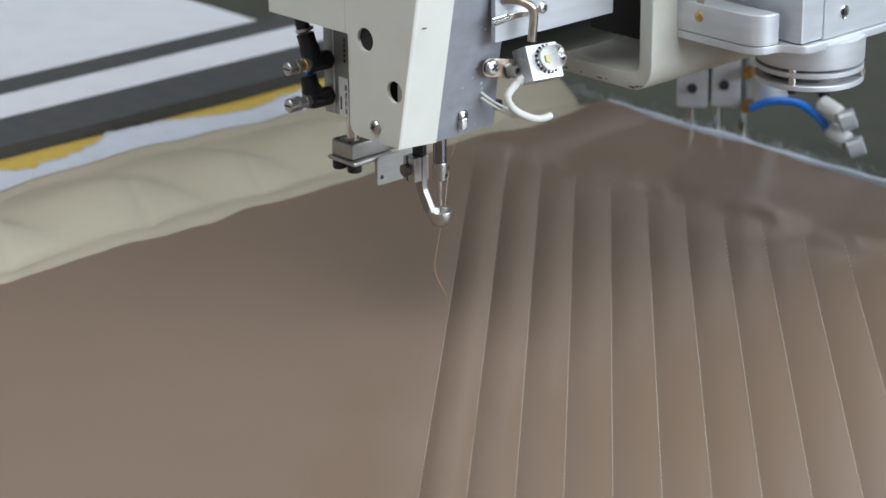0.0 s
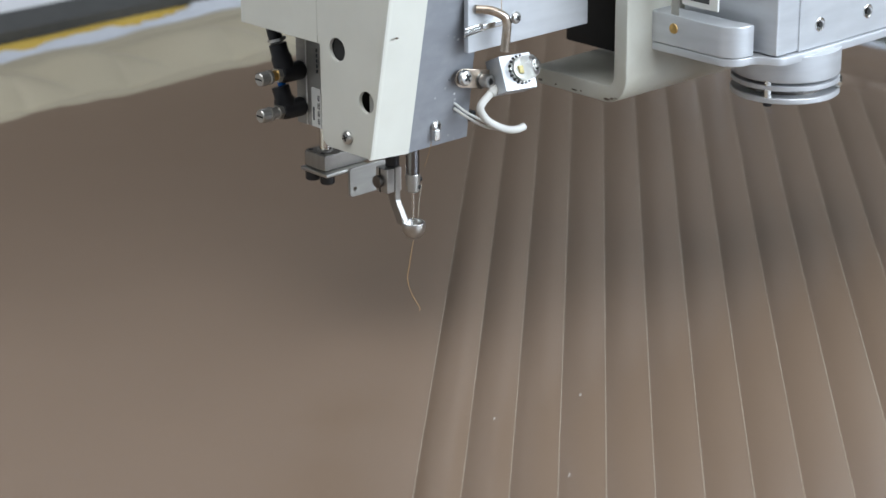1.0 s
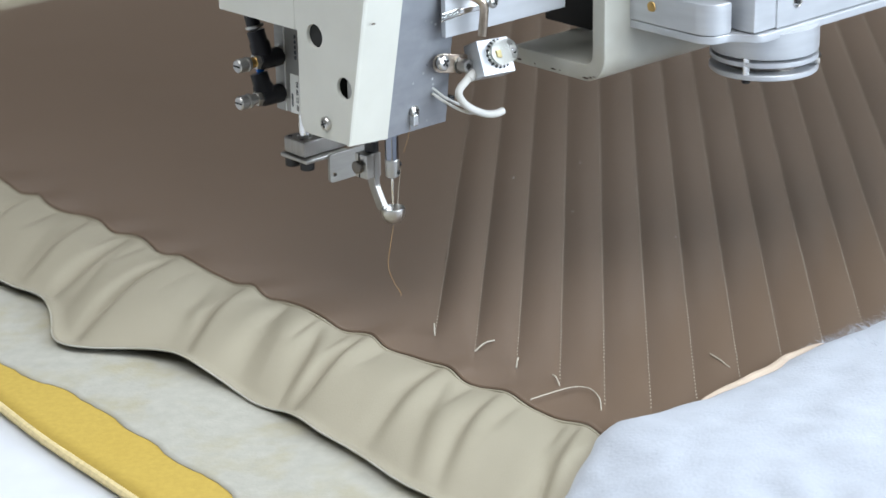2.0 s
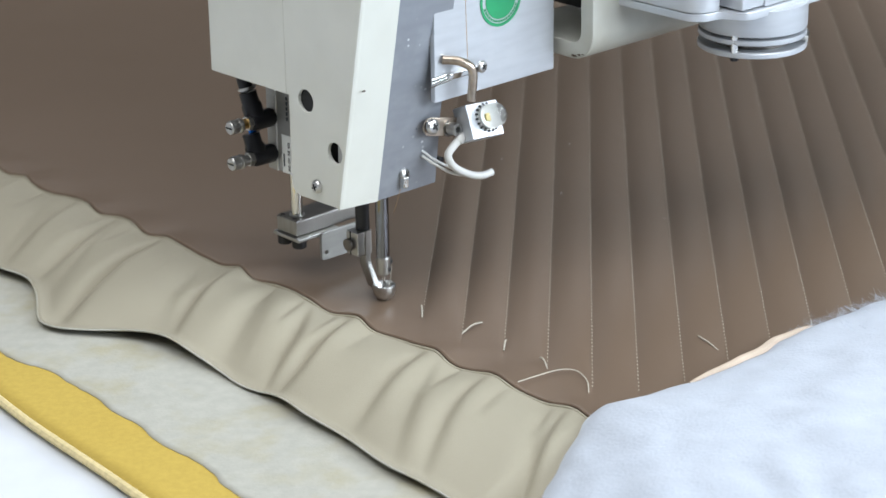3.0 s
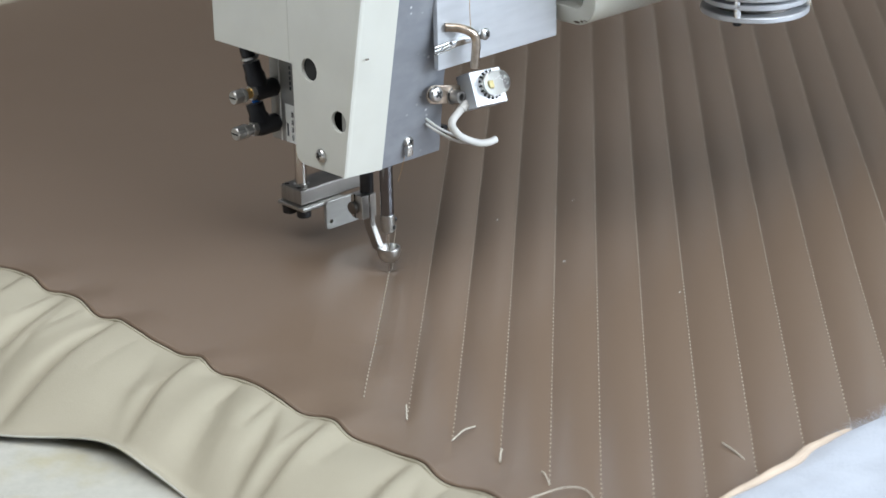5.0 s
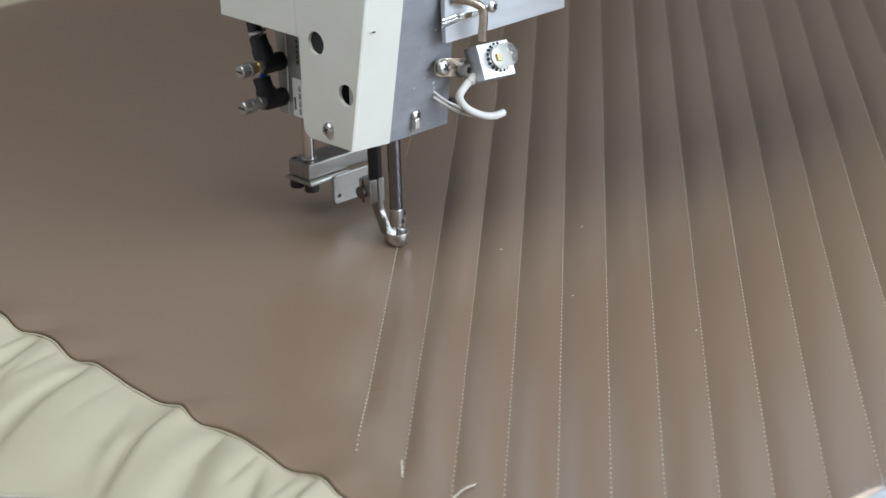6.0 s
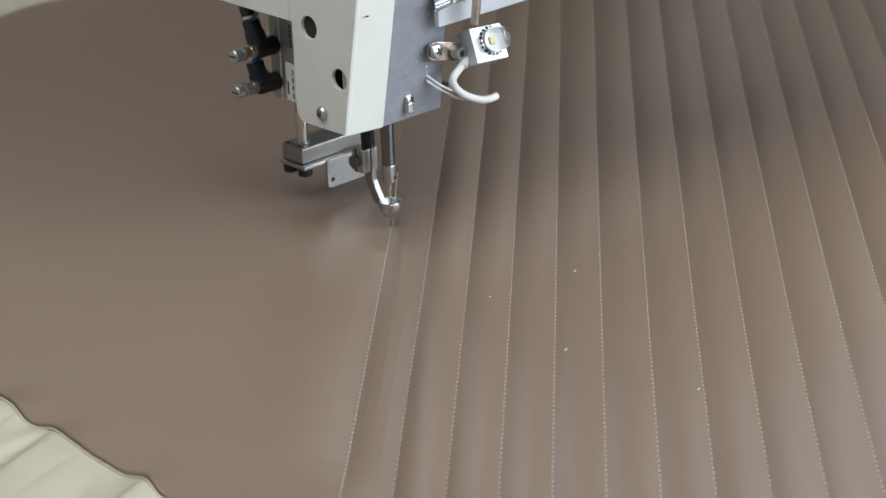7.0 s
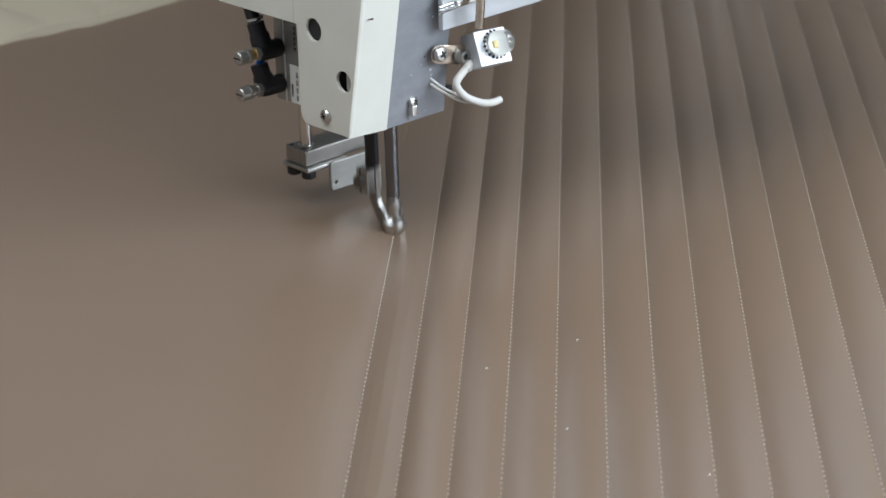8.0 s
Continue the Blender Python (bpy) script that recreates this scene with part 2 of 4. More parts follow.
def field(us, vs, f):
    nu, nv = len(us), len(vs)
    verts = [f(u, v) for v in vs for u in us]
    faces = [(j * nu + i, j * nu + i + 1, (j + 1) * nu + i + 1, (j + 1) * nu + i) for j in range(nv - 1) for i in range(nu - 1)]
    return verts, faces


def span(a, b, n):
    return [a + (b - a) * i / (n - 1) for i in range(n)]


def empty(name, m, label, category, group="", kind=""):
    ob = new(name)
    ob.matrix_world = m
    return tagged(ob, label, category, group, kind)


def noise2(x, y, s, k=0.0):
    return noise.noise(Vector((x * s, y * s, k)))


def pan_screw(name, place, out, r, parent, mat=SCREW, slot="cross"):
    """A pan-head screw whose head stands at place and faces out, with its recess."""
    o = Vector(out).normalized()
    p = Vector(place)
    ob = part(name, turned([(0, r), (r * 0.25, r), (r * 0.5, r * 0.82), (r * 0.62, r * 0.45), (r * 0.64, 0.0001)], p, p + o, seg=24), mat, parent)
    m = aim(p + o * r * 0.56, p + o * r) @ pose(0, 0, 0, 0, 0, 25)
    # the recess is a near-black inlay, its shade put into the colour
    bm = box(-r * 0.5, r * 0.5, -r * 0.12, r * 0.12, 0, r * 0.15, 0, m=m)
    if slot == "cross":
        box(-r * 0.12, r * 0.12, -r * 0.5, r * 0.5, 0, r * 0.155, 0, bm, m)
    part("recess", bm, INSIDE, ob)
    return ob


def socket_screw(name, place, out, r, n, parent, mat=STEEL):
    o = Vector(out).normalized()
    p = Vector(place)
    ob = part(name, turned([(0, r * 0.96), (n * 0.15, r), (n * 0.85, r), (n, r * 0.9), (n, r * 0.5), (n * 0.6, r * 0.48)], p, p + o, seg=24), mat, parent)
    part("recess", turned([(0, r * 0.5), (n * 0.02, r * 0.5)], p + o * n * 0.62, p + o * n, seg=6), INSIDE, ob)
    return ob


# ---------- the hall ----------
def hall():
    x0, x1, y0, y1, z0, z1 = -3.4, 3.4, -4.4, 4.4, -0.8, 3.4
    tagged(finish("floor", box(x0 - 0.2, x1 + 0.2, y0 - 0.2, y1 + 0.2, z0 - 0.1, z0, 0), FLOOR), "grey painted workshop floor", "floor", kind="structure")
    tagged(finish("ceiling", box(x0 - 0.2, x1 + 0.2, y0 - 0.2, y1 + 0.2, z1, z1 + 0.1, 0), WALL), "plain grey workshop ceiling", "ceiling", kind="structure")
    tagged(finish("wall_west", box(x0 - 0.2, x0, y0, y1, z0, z1, 0), WALL), "plain dark grey painted wall", "wall", kind="structure")
    tagged(finish("wall_south", box(x0 - 0.2, x1 + 0.2, y0 - 0.2, y0, z0, z1, 0), WALL), "plain dark grey painted wall", "wall", kind="structure")
    east = plate([(y0, z0), (y1, z0), (y1, z1), (y0, z1)], [[(-3.4, 0.5), (0.4, 0.5), (0.4, 2.5), (-3.4, 2.5)]], 0.2, frame_of((x1, 0, 0), (0, 1, 0), (0, 0, 1)), 0.001)
    tagged(finish("wall_east", east, WALL, smooth=False), "plain grey wall with a wide window", "wall", kind="structure")
    north = plate([(x0 - 0.2, z0), (x1 + 0.2, z0), (x1 + 0.2, z1), (x0 - 0.2, z1)], [[(-2.55, 2.40), (-0.05, 2.40), (-0.05, 3.18), (-2.55, 3.18)], [(0.1, 2.40), (2.8, 2.40), (2.8, 3.18), (0.1, 3.18)]], 0.2, frame_of((0, y1 + 0.2, 0), (1, 0, 0), (0, 0, 1)), 0.001)
    tagged(finish("wall_north", north, WALL, smooth=False), "plain grey wall with a high window strip", "wall", kind="structure")


hall()

# ---------- the machine's bed ----------
bed = finish("machine_bed", box(-1.5, 1.7, -1.6, 2.6, -0.09, -0.045, 0.004), BED)
bed.rotation_euler = (0, 0, radians(TURN))
tagged(bed, "grey-green painted machine bed under the work", "machine bed", kind="structure")


# ---------- the work: quilted leather on batting, felt and foam ----------
PITCH = 0.0249
P0, P1, Q0, Q1 = -0.129, 0.90, -0.29, 0.703
LINES = 16
HINGE = 0.035
# where the leather bends on both sides of the new line
FOLDS = (0.035, 0.027, 0.019, 0.012, 0.006)
FAR_FOLDS = (0.02447, 0.0165, 0.0100, 0.0050)
SINK, NEW_SINK = 0.0015, 0.0036     # how deep the old lines and the new one are drawn in
STRIP0, STRIP1 = -0.112, 0.368      # the stretch of the first line that is sewn in the shot


def line_x(k):
    return 0.0244 * k + 0.00007 * k * k


def near_end(k):
    return -0.136 - 0.0237 * k if k < 6 else -0.26 + 0.012 * (k - 6)


def far_end(x):
    return 1.04 - 0.78 * x


def panel_height(x, y):
    """Height of the brown leather: quilted channels to one side, loose sheet to the other."""
    p, q = to_pq(x, y)
    loose = 0.0010 * noise2(x, y, 4, 3) + 0.0002 * noise2(x, y, 18, 5)
    loose *= min(max((-x - HINGE) / 0.05, 0), 1) if x < 0.1 else min((x - 0.1) / 0.05, 1) * 0.5
    z = 0.002 + loose
    if x > line_x(1) - 0.03:
        k = 0
        while k < LINES and line_x(k + 1) <= x + 1e-9:
            k += 1
        x0, x1 = line_x(k), line_x(k + 1)
        u = min(max((x - x0) / (x1 - x0), 0), 1)
        if k == 0:
            u = 0.5 + u / 2 if x > 0 else 0.5
        amount = min(max((far_end(x) - y) / 0.09 + 0.1, 0), 1) * min(max((y - near_end(max(k, 1)) + 0.03) / 0.06, 0), 1)
        if k < LINES:
            puff = (SINK, 0.0028, 0.0023, 0.0018)[k] if k < 4 else 0.0015
            z += amount * (puff * 4 * u * (1 - u) - SINK)
    # puckers where the lines end
    far = y - far_end(x)
    if far > -0.05:
        z += 0.0028 * max(0, 1 - abs(far - 0.02) / 0.05) * (0.5 + noise2(x, y, 16, 9)) + 0.006 * max(0, noise2(x * 1.6, y, 7, 2)) * min(1, max(0, (far + 0.02) / 0.06))
    if abs(far) < 0.05 and x > 0.05:
        k = round(x / PITCH)
        dx, dy = x - line_x(k), far - 0.004
        z += -0.0011 * math.exp(-(dx * dx + dy * dy) / 0.00012) + 0.0010 * math.exp(-((far - 0.022 + 0.4 * dx) / 0.011) ** 2) * (0.5 + 0.5 * math.sin(k * 2.4))
    edge = p - P0
    if edge < 0.06:
        z += -0.002 * (1 - edge / 0.06) + max(0.0, 1 - edge / 0.025) * edge_lift(q)
    return z


def edge_lift(q):
    return 0.0016 * math.sin(q * 108 + 1.2 + 2.2 * noise2(q, 0, 20))


def edge_wave(q):
    """How the sewn near border wanders off its straight line."""
    return 0.0017 * math.sin(q * 108 + 2.2 * noise2(q, 0, 20)) + 0.0012 * noise2(q, 2, 45) + 0.0035 * noise2(q, 1, 9)


def workpiece():
    ob = empty("quilted_panel", pose(0, 0, 0), "quilted brown leather panel with a wrinkled cream leather border", "quilted panel")
    xs = span(-0.62, -HINGE, 48) + span(-HINGE + 0.003, -0.003, 14)
    for k in range(LINES):
        xs += span(line_x(k), line_x(k + 1), 13)[:-1]
    xs += span(line_x(LINES), 1.0, 30)
    ys = span(-0.45, STRIP0, 36)[:-1] + span(STRIP0, STRIP1, 57)[:-1] + span(STRIP1, 1.32, 110)
    verts, faces = field(xs, ys, lambda x, y: (x, y, panel_height(x, y)))
    bm = bmesh.new()
    vs = [bm.verts.new(v) for v in verts]
    for f in faces:
        cx, cy = sum(verts[i][0] for i in f) / 4, sum(verts[i][1] for i in f) / 4
        if -HINGE < cx < line_x(1) and STRIP0 < cy < STRIP1:
            continue
        bm.faces.new([vs[i] for i in f])
    for (u, v, lim, s) in ((1, 0, P0, -1), (1, 0, P1, 1), (0, 1, Q0 - 0.03, -1), (0, 1, Q1, 1)):
        n = Vector((COS * u - SIN * v, SIN * u + COS * v, 0))
        bmesh.ops.bisect_plane(bm, geom=bm.verts[:] + bm.edges[:] + bm.faces[:], plane_co=n * lim, plane_no=n * s, clear_outer=True)
    for v in bm.verts:
        p, q = to_pq(v.co.x, v.co.y)
        wave = edge_wave(q)
        if p < P0 + 0.02:
            p += wave * (1 - (p - P0) / 0.02)
        if q > Q1 - 0.05:
            q += (0.016 * noise2(p, 0, 9, 7) + 0.006 * noise2(p, 0, 30, 7)) * (1 - (Q1 - q) / 0.05)
        v.co.x, v.co.y = to_xy(p, q)
    seams = [line_x(k) for k in range(1, LINES + 1)]
    for e in bm.edges:
        a, b = e.verts[0].co.x, e.verts[1].co.x
        if abs(a - b) < 1e-6 and min(abs(a - x) for x in seams) < 1e-5:
            e.smooth = False
    me = bpy.data.meshes.new("leather_top")
    for f in bm.faces:
        f.smooth = True
    bm.to_mesh(me)
    bm.free()
    me.materials.append(LEATHER)
    top = new("leather_top", me)
    top.parent = ob
    s = top.modifiers.new("thickness", "SOLIDIFY")
    s.thickness, s.offset, s.use_rim = 0.0016, -1, False
    tagged(top, "soft brown leather quilted in straight channels")

    # the seam along the near border: a brown and a cream rolled edge, with thread
    def seam(off, dz):
        pts = []
        for i in range(190):
            q = Q0 - 0.01 + (Q1 - Q0) * i / 189
            p = P0 + edge_wave(q)
            x, y = to_xy(p + off, q)
            pts.append((x, y, dz - 0.0004 + edge_lift(q)))
        return pts
    part("brown_edge", tube(seam(0.0004, 0.0026), 0.0012, seg=8, n=2), LEATHER, ob)
    part("cream_edge", tube(seam(-0.0020, 0.0020), 0.0008, seg=8, n=2), CREAM, ob, "turned cream leather edge")
    # thin dark tube imitates the shade between the two rolled edges
    part("groove_shade", tube(seam(-0.0007, 0.0012), 0.0005, seg=6, n=2), CHIP_AND_GROOVE, ob, "dark tube standing in for the shade in the border's groove")

    # cream border with gathers
    def hem(q):
        flap = 0.034 * math.exp(-((q - 0.027) / 0.032) ** 2)
        return 0.090 + flap + 0.10 * max(0, -0.13 - q) + 0.06 * min(max(0, q - 0.05), 0.15) + 0.004 * noise2(q, 0, 22, 4)

    def border(u, v):
        q = v
        w = hem(q) * u
        wave = edge_wave(q)
        z = 0.0003 + edge_lift(q + 0.30 * w) * (1 - u) ** 2
        for turns, lean, size, wide, reach, seed in ((17.19, 0.50, 0.0080, 0.075, 1.0, 3.0), (11.0, 0.68, 0.0045, 0.10, 0.95, 8.0), (29.0, 0.42, 0.0026, 0.11, 2.2, 12.0)):
            e = q + lean * w
            c = e * turns + (2.2 / 6.283 * noise2(e, 0, 20) if seed == 3.0 else 0.8 * noise2(e, 0, 14, seed)) + 0.25
            d = c - math.floor(c) - 0.5
            deep = 0.6 + 0.9 * noise2(math.floor(c), 0, 0.37, seed)
            # a steep far flank and a long near one, as cloth gathers
            d /= (wide + 0.09 * u) * (0.6 if d < 0 else 1.5)
            z -= size * deep * math.exp(-abs(d) ** 1.6) * math.sin(math.pi * min(u * reach + 0.015, 1))
        z += 0.0085 * math.sin(math.pi * min(u * 1.1, 1)) - 0.0095 * u + u * 0.003 * noise2(q, w, 16, 6) + u * u * (0.003 * max(0, math.sin(q * 19 - 0.6)) + 0.006 * math.exp(-((q + 0.035) / 0.03) ** 2)) + 0.002 * max(0.0, (u - 0.93) / 0.07) ** 2
        z -= 0.018 * min(1.0, max(0.0, (-0.300 - q) / 0.06)) * min(1, u * 3)
        x, y = to_xy(P0 - 0.0015 + wave * (1 - u) - w, q + 0.010 * u * math.sin(q * 26))
        return x, y, z
    v, f = field(span(0, 1, 48), span(Q0 - 0.22, Q1 + 0.05, 760), border)
    sheet("cream_border", v, f, CREAM, ob, "gathered cream leather border with a cut edge", 0.0012)

    rim = [border(1.0, q) for q in span(Q0 - 0.10, Q1 + 0.04, 400)]
    part("cut_edge", tube([(x, y, z + 0.0006) for x, y, z in rim], 0.0006, seg=8, n=0), FELT, ob, "pale suede cut edge of the border")

    # far border: cream leather lying in soft folds
    def far_border(u, v):
        q = Q1 - 0.008 + 0.170 * u
        crease = 0.20 + 0.05 * noise2(v, 0, 7, 2)
        c = v * 9.5 + 0.5 * noise2(v, 0, 5, 1)
        d = c - math.floor(c) - 0.5
        pinch = math.exp(-(d / 0.16) ** 2)
        rise = max(0.0, (u - crease) / (1 - crease))
        fold = 0.020 * (0.35 + 0.65 * abs(math.sin(math.pi * (c + 0.25 * rise)))) * math.sin(math.pi * min(1, rise ** 0.7 * 1.1)) ** 1.2
        z = -0.0012 + fold - 0.0012 * pinch * math.exp(-((u - crease) / 0.05) ** 2) + 0.002 * math.sin(math.pi * min(1, u / crease)) * (u < crease)
        z -= 0.0040 * math.exp(-abs(d - 0.35 * rise) / 0.05) * math.exp(-((rise - 0.10) / 0.22) ** 2)
        z += 0.0035 * noise2(v, u * 0.25, 22, 3) * u + 0.004 * noise2(v + 0.12 * u, u * 0.1, 14, 5) * math.sin(math.pi * u)
        x, y = to_xy(v, q + 0.012 * noise2(v, 0, 8, 4) * u)
        return x, y, z
    v, f = field(span(0, 1, 34), span(-0.3, P1 - 0.004, 260), far_border)
    sheet("cream_border", v, f, CREAM, ob, "soft folded cream leather border", 0.0012)

    # felt with torn rims
    felt_thing = empty("felt_layer", pose(0, 0, 0), "pale felt layer with torn rims under the leather", "felt")
    foam_thing = empty("foam_sheet", pose(0, 0, 0), "flat yellow foam sheet under the felt", "foam sheet")
    fleece = empty("batting", pose(0, 0, 0), "thick white fluffy batting folded over the panel corner", "batting")
    def foam_rim(q):
        return -0.318 + 0.10 * min(q, 0.1)

    def foam_z(p, q):
        return -0.0125 + 0.0012 * noise2(p, q, 14)

    def felt(u, v):
        q = v
        lim = -0.286 - 0.09 * max(0, -0.06 - q) + 0.006 * noise2(q, 0, 12, 1) + 0.006 * noise2(q, 0, 26, 2) + 0.0015 * noise2(q, 0, 110, 2)
        p = (P0 + 0.03) + (lim - P0 - 0.03) * u
        x, y = to_xy(p, q)
        return x, y, foam_z(p, q) + 0.0016 - 0.0017 * u ** 12 + 0.0006 * (noise2(p, q, 22) + 0.5 * noise2(p, q, 90)) * (1 - u ** 12)
    v, f = field(span(0, 1, 50), span(-0.5, 0.8, 260), felt)
    sheet("near_sheet", v, f, FELT, felt_thing, "pale yellowish felt with a torn rim", 0.0006)

    def far_felt(u, v):
        lim = 0.914 + 0.028 * noise2(v, 0, 9, 11) + 0.010 * noise2(v, 0, 45, 12) + 0.004 * noise2(v, 0, 130, 12)
        q = Q1 - 0.03 + (lim - Q1 + 0.03) * u
        x, y = to_xy(v, q)
        return x, y, -0.0085 + 0.002 * noise2(v, q, 30) + 0.0008 * noise2(v, q, 110)
    v, f = field(span(0, 1, 40), span(-0.3, P1 - 0.05, 300), far_felt)
    sheet("far_sheet", v, f, BATTING, felt_thing, "white fluffy felt rim", 0.003)

    # yellow foam sheet
    def foam(u, v):
        q = -0.85 + (0.952 + 0.85) * v
        p = foam_rim(q) + (P1 + 0.002 - foam_rim(q)) * u
        if v > 0.99:
            q += 0.006 * noise2(p, 0, 10, 3)
        x, y = to_xy(p + (0.003 * noise2(q, 0, 8) if u < 0.01 else 0), q)
        return x, y, foam_z(p, q)
    v, f = field(span(0, 1, 120), span(0, 1, 160), foam)
    sheet("foam_body", v, f, FOAM, foam_thing, "yellow foam", 0.004)
    pts = [(*to_xy(foam_rim(q) - 0.0012 + 0.003 * noise2(q, 0, 8), q), -0.0145) for q in span(-0.84, 0.93, 120)]
    part("foam_edge", tube(pts, 0.0026, seg=8, n=0), FOAM_EDGE, foam_thing, "pale cut edge of the foam sheet")

    # batting folded over the near corner
    def batting(u, v):
        p = -0.33 + 1.25 * v
        rim = Q0 - 0.014 * min(1, max(0, (p + 0.12) / 0.06)) + 0.010 * noise2(p, 0, 12, 3) * min(1, max(0, (p + 0.12) / 0.05)) + 0.004 * noise2(p, 0, 40, 3)
        c = max(0.0, -0.118 - p)
        rim -= 0.60 * c * c / (c + 0.012)
        w = 0.45 * u
        z = 0.007 * (1 - math.exp(-w / 0.006)) + 0.026 * (1 - math.exp(-w / 0.10)) + (0.0035 * noise2(p, w, 13, 6) + 0.0022 * noise2(p + 0.5 * w, w, 34, 2)) * min(1, u * 5) + 0.0006 * noise2(p, w, 70, 6)
        x, y = to_xy(p - 0.012 * u, rim - w)
        return x, y, z + 0.0005
    v, f = field([i * i / 70 / 70 for i in range(71)], span(0, 1, 220), batting)
    sheet("fleece", v, f, BATTING, fleece, "white fluffy fleece", 0.002)
    rim = [batting(0.004, i / 150) for i in range(32, 46)]
    part("batting_rim", tube([(x + 0.001, y + 0.001, z + 0.001) for x, y, z in rim], lambda u: 0.0010 + 0.0030 * math.sin(math.pi * u) ** 0.7, seg=10, n=2), TAN_RIM, fleece, "tan bound rim of the batting")

    # loose fibres
    rnd = random.Random(5)
    bm = bmesh.new()
    for i in range(9000):
        if i < 7600:
            v = 0.29 + 0.5 * rnd.random() ** 0.8
            x, y, z = batting(rnd.random() ** 2 * 0.16, v)
            d = Vector((rnd.gauss(-0.2, 1), rnd.gauss(0.6, 1), abs(rnd.gauss(0.5, 0.6)))).normalized()
        else:
            q = -0.3 + 1.05 * rnd.random()
            x, y = to_xy(P1 + rnd.gauss(0.008, 0.006), q)
            z = 0.003
            d = Vector((rnd.gauss(0, 1), rnd.gauss(0.5, 1), abs(rnd.gauss(0.6, 0.6)))).normalized()
        o = Vector((x, y, z))
        n = rnd.uniform(0.003, 0.009)
        bend = Vector((rnd.gauss(0, 1), rnd.gauss(0, 1), rnd.gauss(0, 0.5))) * 0.003
        wdt = d.orthogonal().normalized() * 0.00007
        a, b, c = o - d * 0.002, o + d * n * 0.5 + bend, o + d * n
        vv = [bm.verts.new(t) for t in (a - wdt, a + wdt, b + wdt, b - wdt, c)]
        bm.faces.new(vv[:4])
        bm.faces.new((vv[3], vv[2], vv[4]))
    tagged(finish("fibre_fuzz", bm, BATTING, fleece, "loose white fibres of the batting"), kind="stuff")

    # rolled white batting that shows behind the far rim
    part("batting_edge", tube([(*to_xy(P1 + 0.006 + 0.006 * noise2(q, 0, 20), q), 0.0005) for q in span(Q0, Q1, 60)], lambda u: 0.0040 + 0.0016 * noise2(u, 0, 30), seg=8, n=2), BATTING, fleece, "white batting showing behind the far rim")

    # finished seams: beads of thread along each line
    for k in range(1, LINES):
        x = line_x(k)
        bm = bmesh.new()
        y = near_end(k)
        while y < far_end(x):
            z = panel_height(x, y)
            one = bmesh.new()
            bmesh.ops.create_icosphere(one, subdivisions=1, radius=1)
            merge(one, bm, Matrix.Translation((x + 0.0001 * math.sin(y * 900), y, z + 0.0001)) @ Matrix.Diagonal((0.00045, 0.00085, 0.0006, 1)))
            y += 0.0049 if y < 0.75 else 0.008
        tagged(finish("stitched_line", bm, THREAD, ob, "row of pale thread stitches"), kind="stuff")
    return ob, felt_thing, foam_thing, fleece


panel, felt_layer, foam_sheet, batting_roll = workpiece()


def loose_thread(points, r=0.0004, parent=panel):
    return part("thread_end", tube(points, r, seg=6, n=6), THREAD, parent, "loose end of pale thread")


for k, d in ((0, (-0.001, 0.010, 0.004)), (1, (-0.001, 0.011, 0.004)), (2, (0.011, 0.012, 0.003)), (3, (0.001, 0.010, 0.003)), (4, (-0.004, 0.010, 0.003))):
    x, y = line_x(k), near_end(k) - 0.001
    if k:
        loose_thread([(x, y, 0.001), (x + d[0] * 0.5, y + d[1] * 0.45, 0.001 + d[2]), (x + d[0], y + d[1], d[2])], 0.0005)
loose_thread([(0.0831, -0.2575, 0.0040), (0.0938, -0.2475, 0.0035), (0.1062, -0.2400, 0.0038), (0.1156, -0.2415, 0.0036), (0.1208, -0.2520, 0.0025), (0.1217, -0.2640, 0.0008)], 0.0004)
loose_thread([(0.1843, -0.1910, 0.0036), (0.1896, -0.1985, 0.0030), (0.1949, -0.2061, 0.0014)], 0.00045)


for x, y in ((0.109, 0.1545), (0.104, 0.052), (0.062, 0.118), (0.171, 0.005)):
    part("lint", tube([(x, y, panel_height(x, y) + 0.0003), (x + 0.0007, y + 0.0006, panel_height(x, y) + 0.0008), (x + 0.0012, y + 0.0004, panel_height(x, y) + 0.0004)], 0.00018, seg=6, n=3), LABEL, panel, "tiny speck of white lint")


# ---------- the carrying frame that moves with the work ----------
def carrier():
    ob = empty("carrier_frame", pose(0, 0, 0), "dark and white rails of the carrier frame under the work", "carrier frame")

    def slab(name, p0, p1, q0, q1, z0, z1, mat, label, bevel=0.001):
        return part(name, box(p0, p1, q0, q1, z0, z1, bevel, m=pose(0, 0, 0, 0, 0, TURN)), mat, ob, label)
    slab("base_board", -1.2, 0.91, -1.0, 1.9, -0.030, -0.0195, BOARD, "smooth white board")
    slab("rail", -1.2, 1.5, 0.951, 1.013, -0.0194, -0.002, RAIL, "dark grey rail")
    slab("rail", -1.2, 1.5, 1.0135, 1.073, -0.0194, -0.004, BOARD, "white rail")
    slab("rail", -1.2, 1.5, 1.0735, 1.116, -0.0194, -0.006, RAIL, "dark grey rail")
    return ob


carrier_frame = carrier()


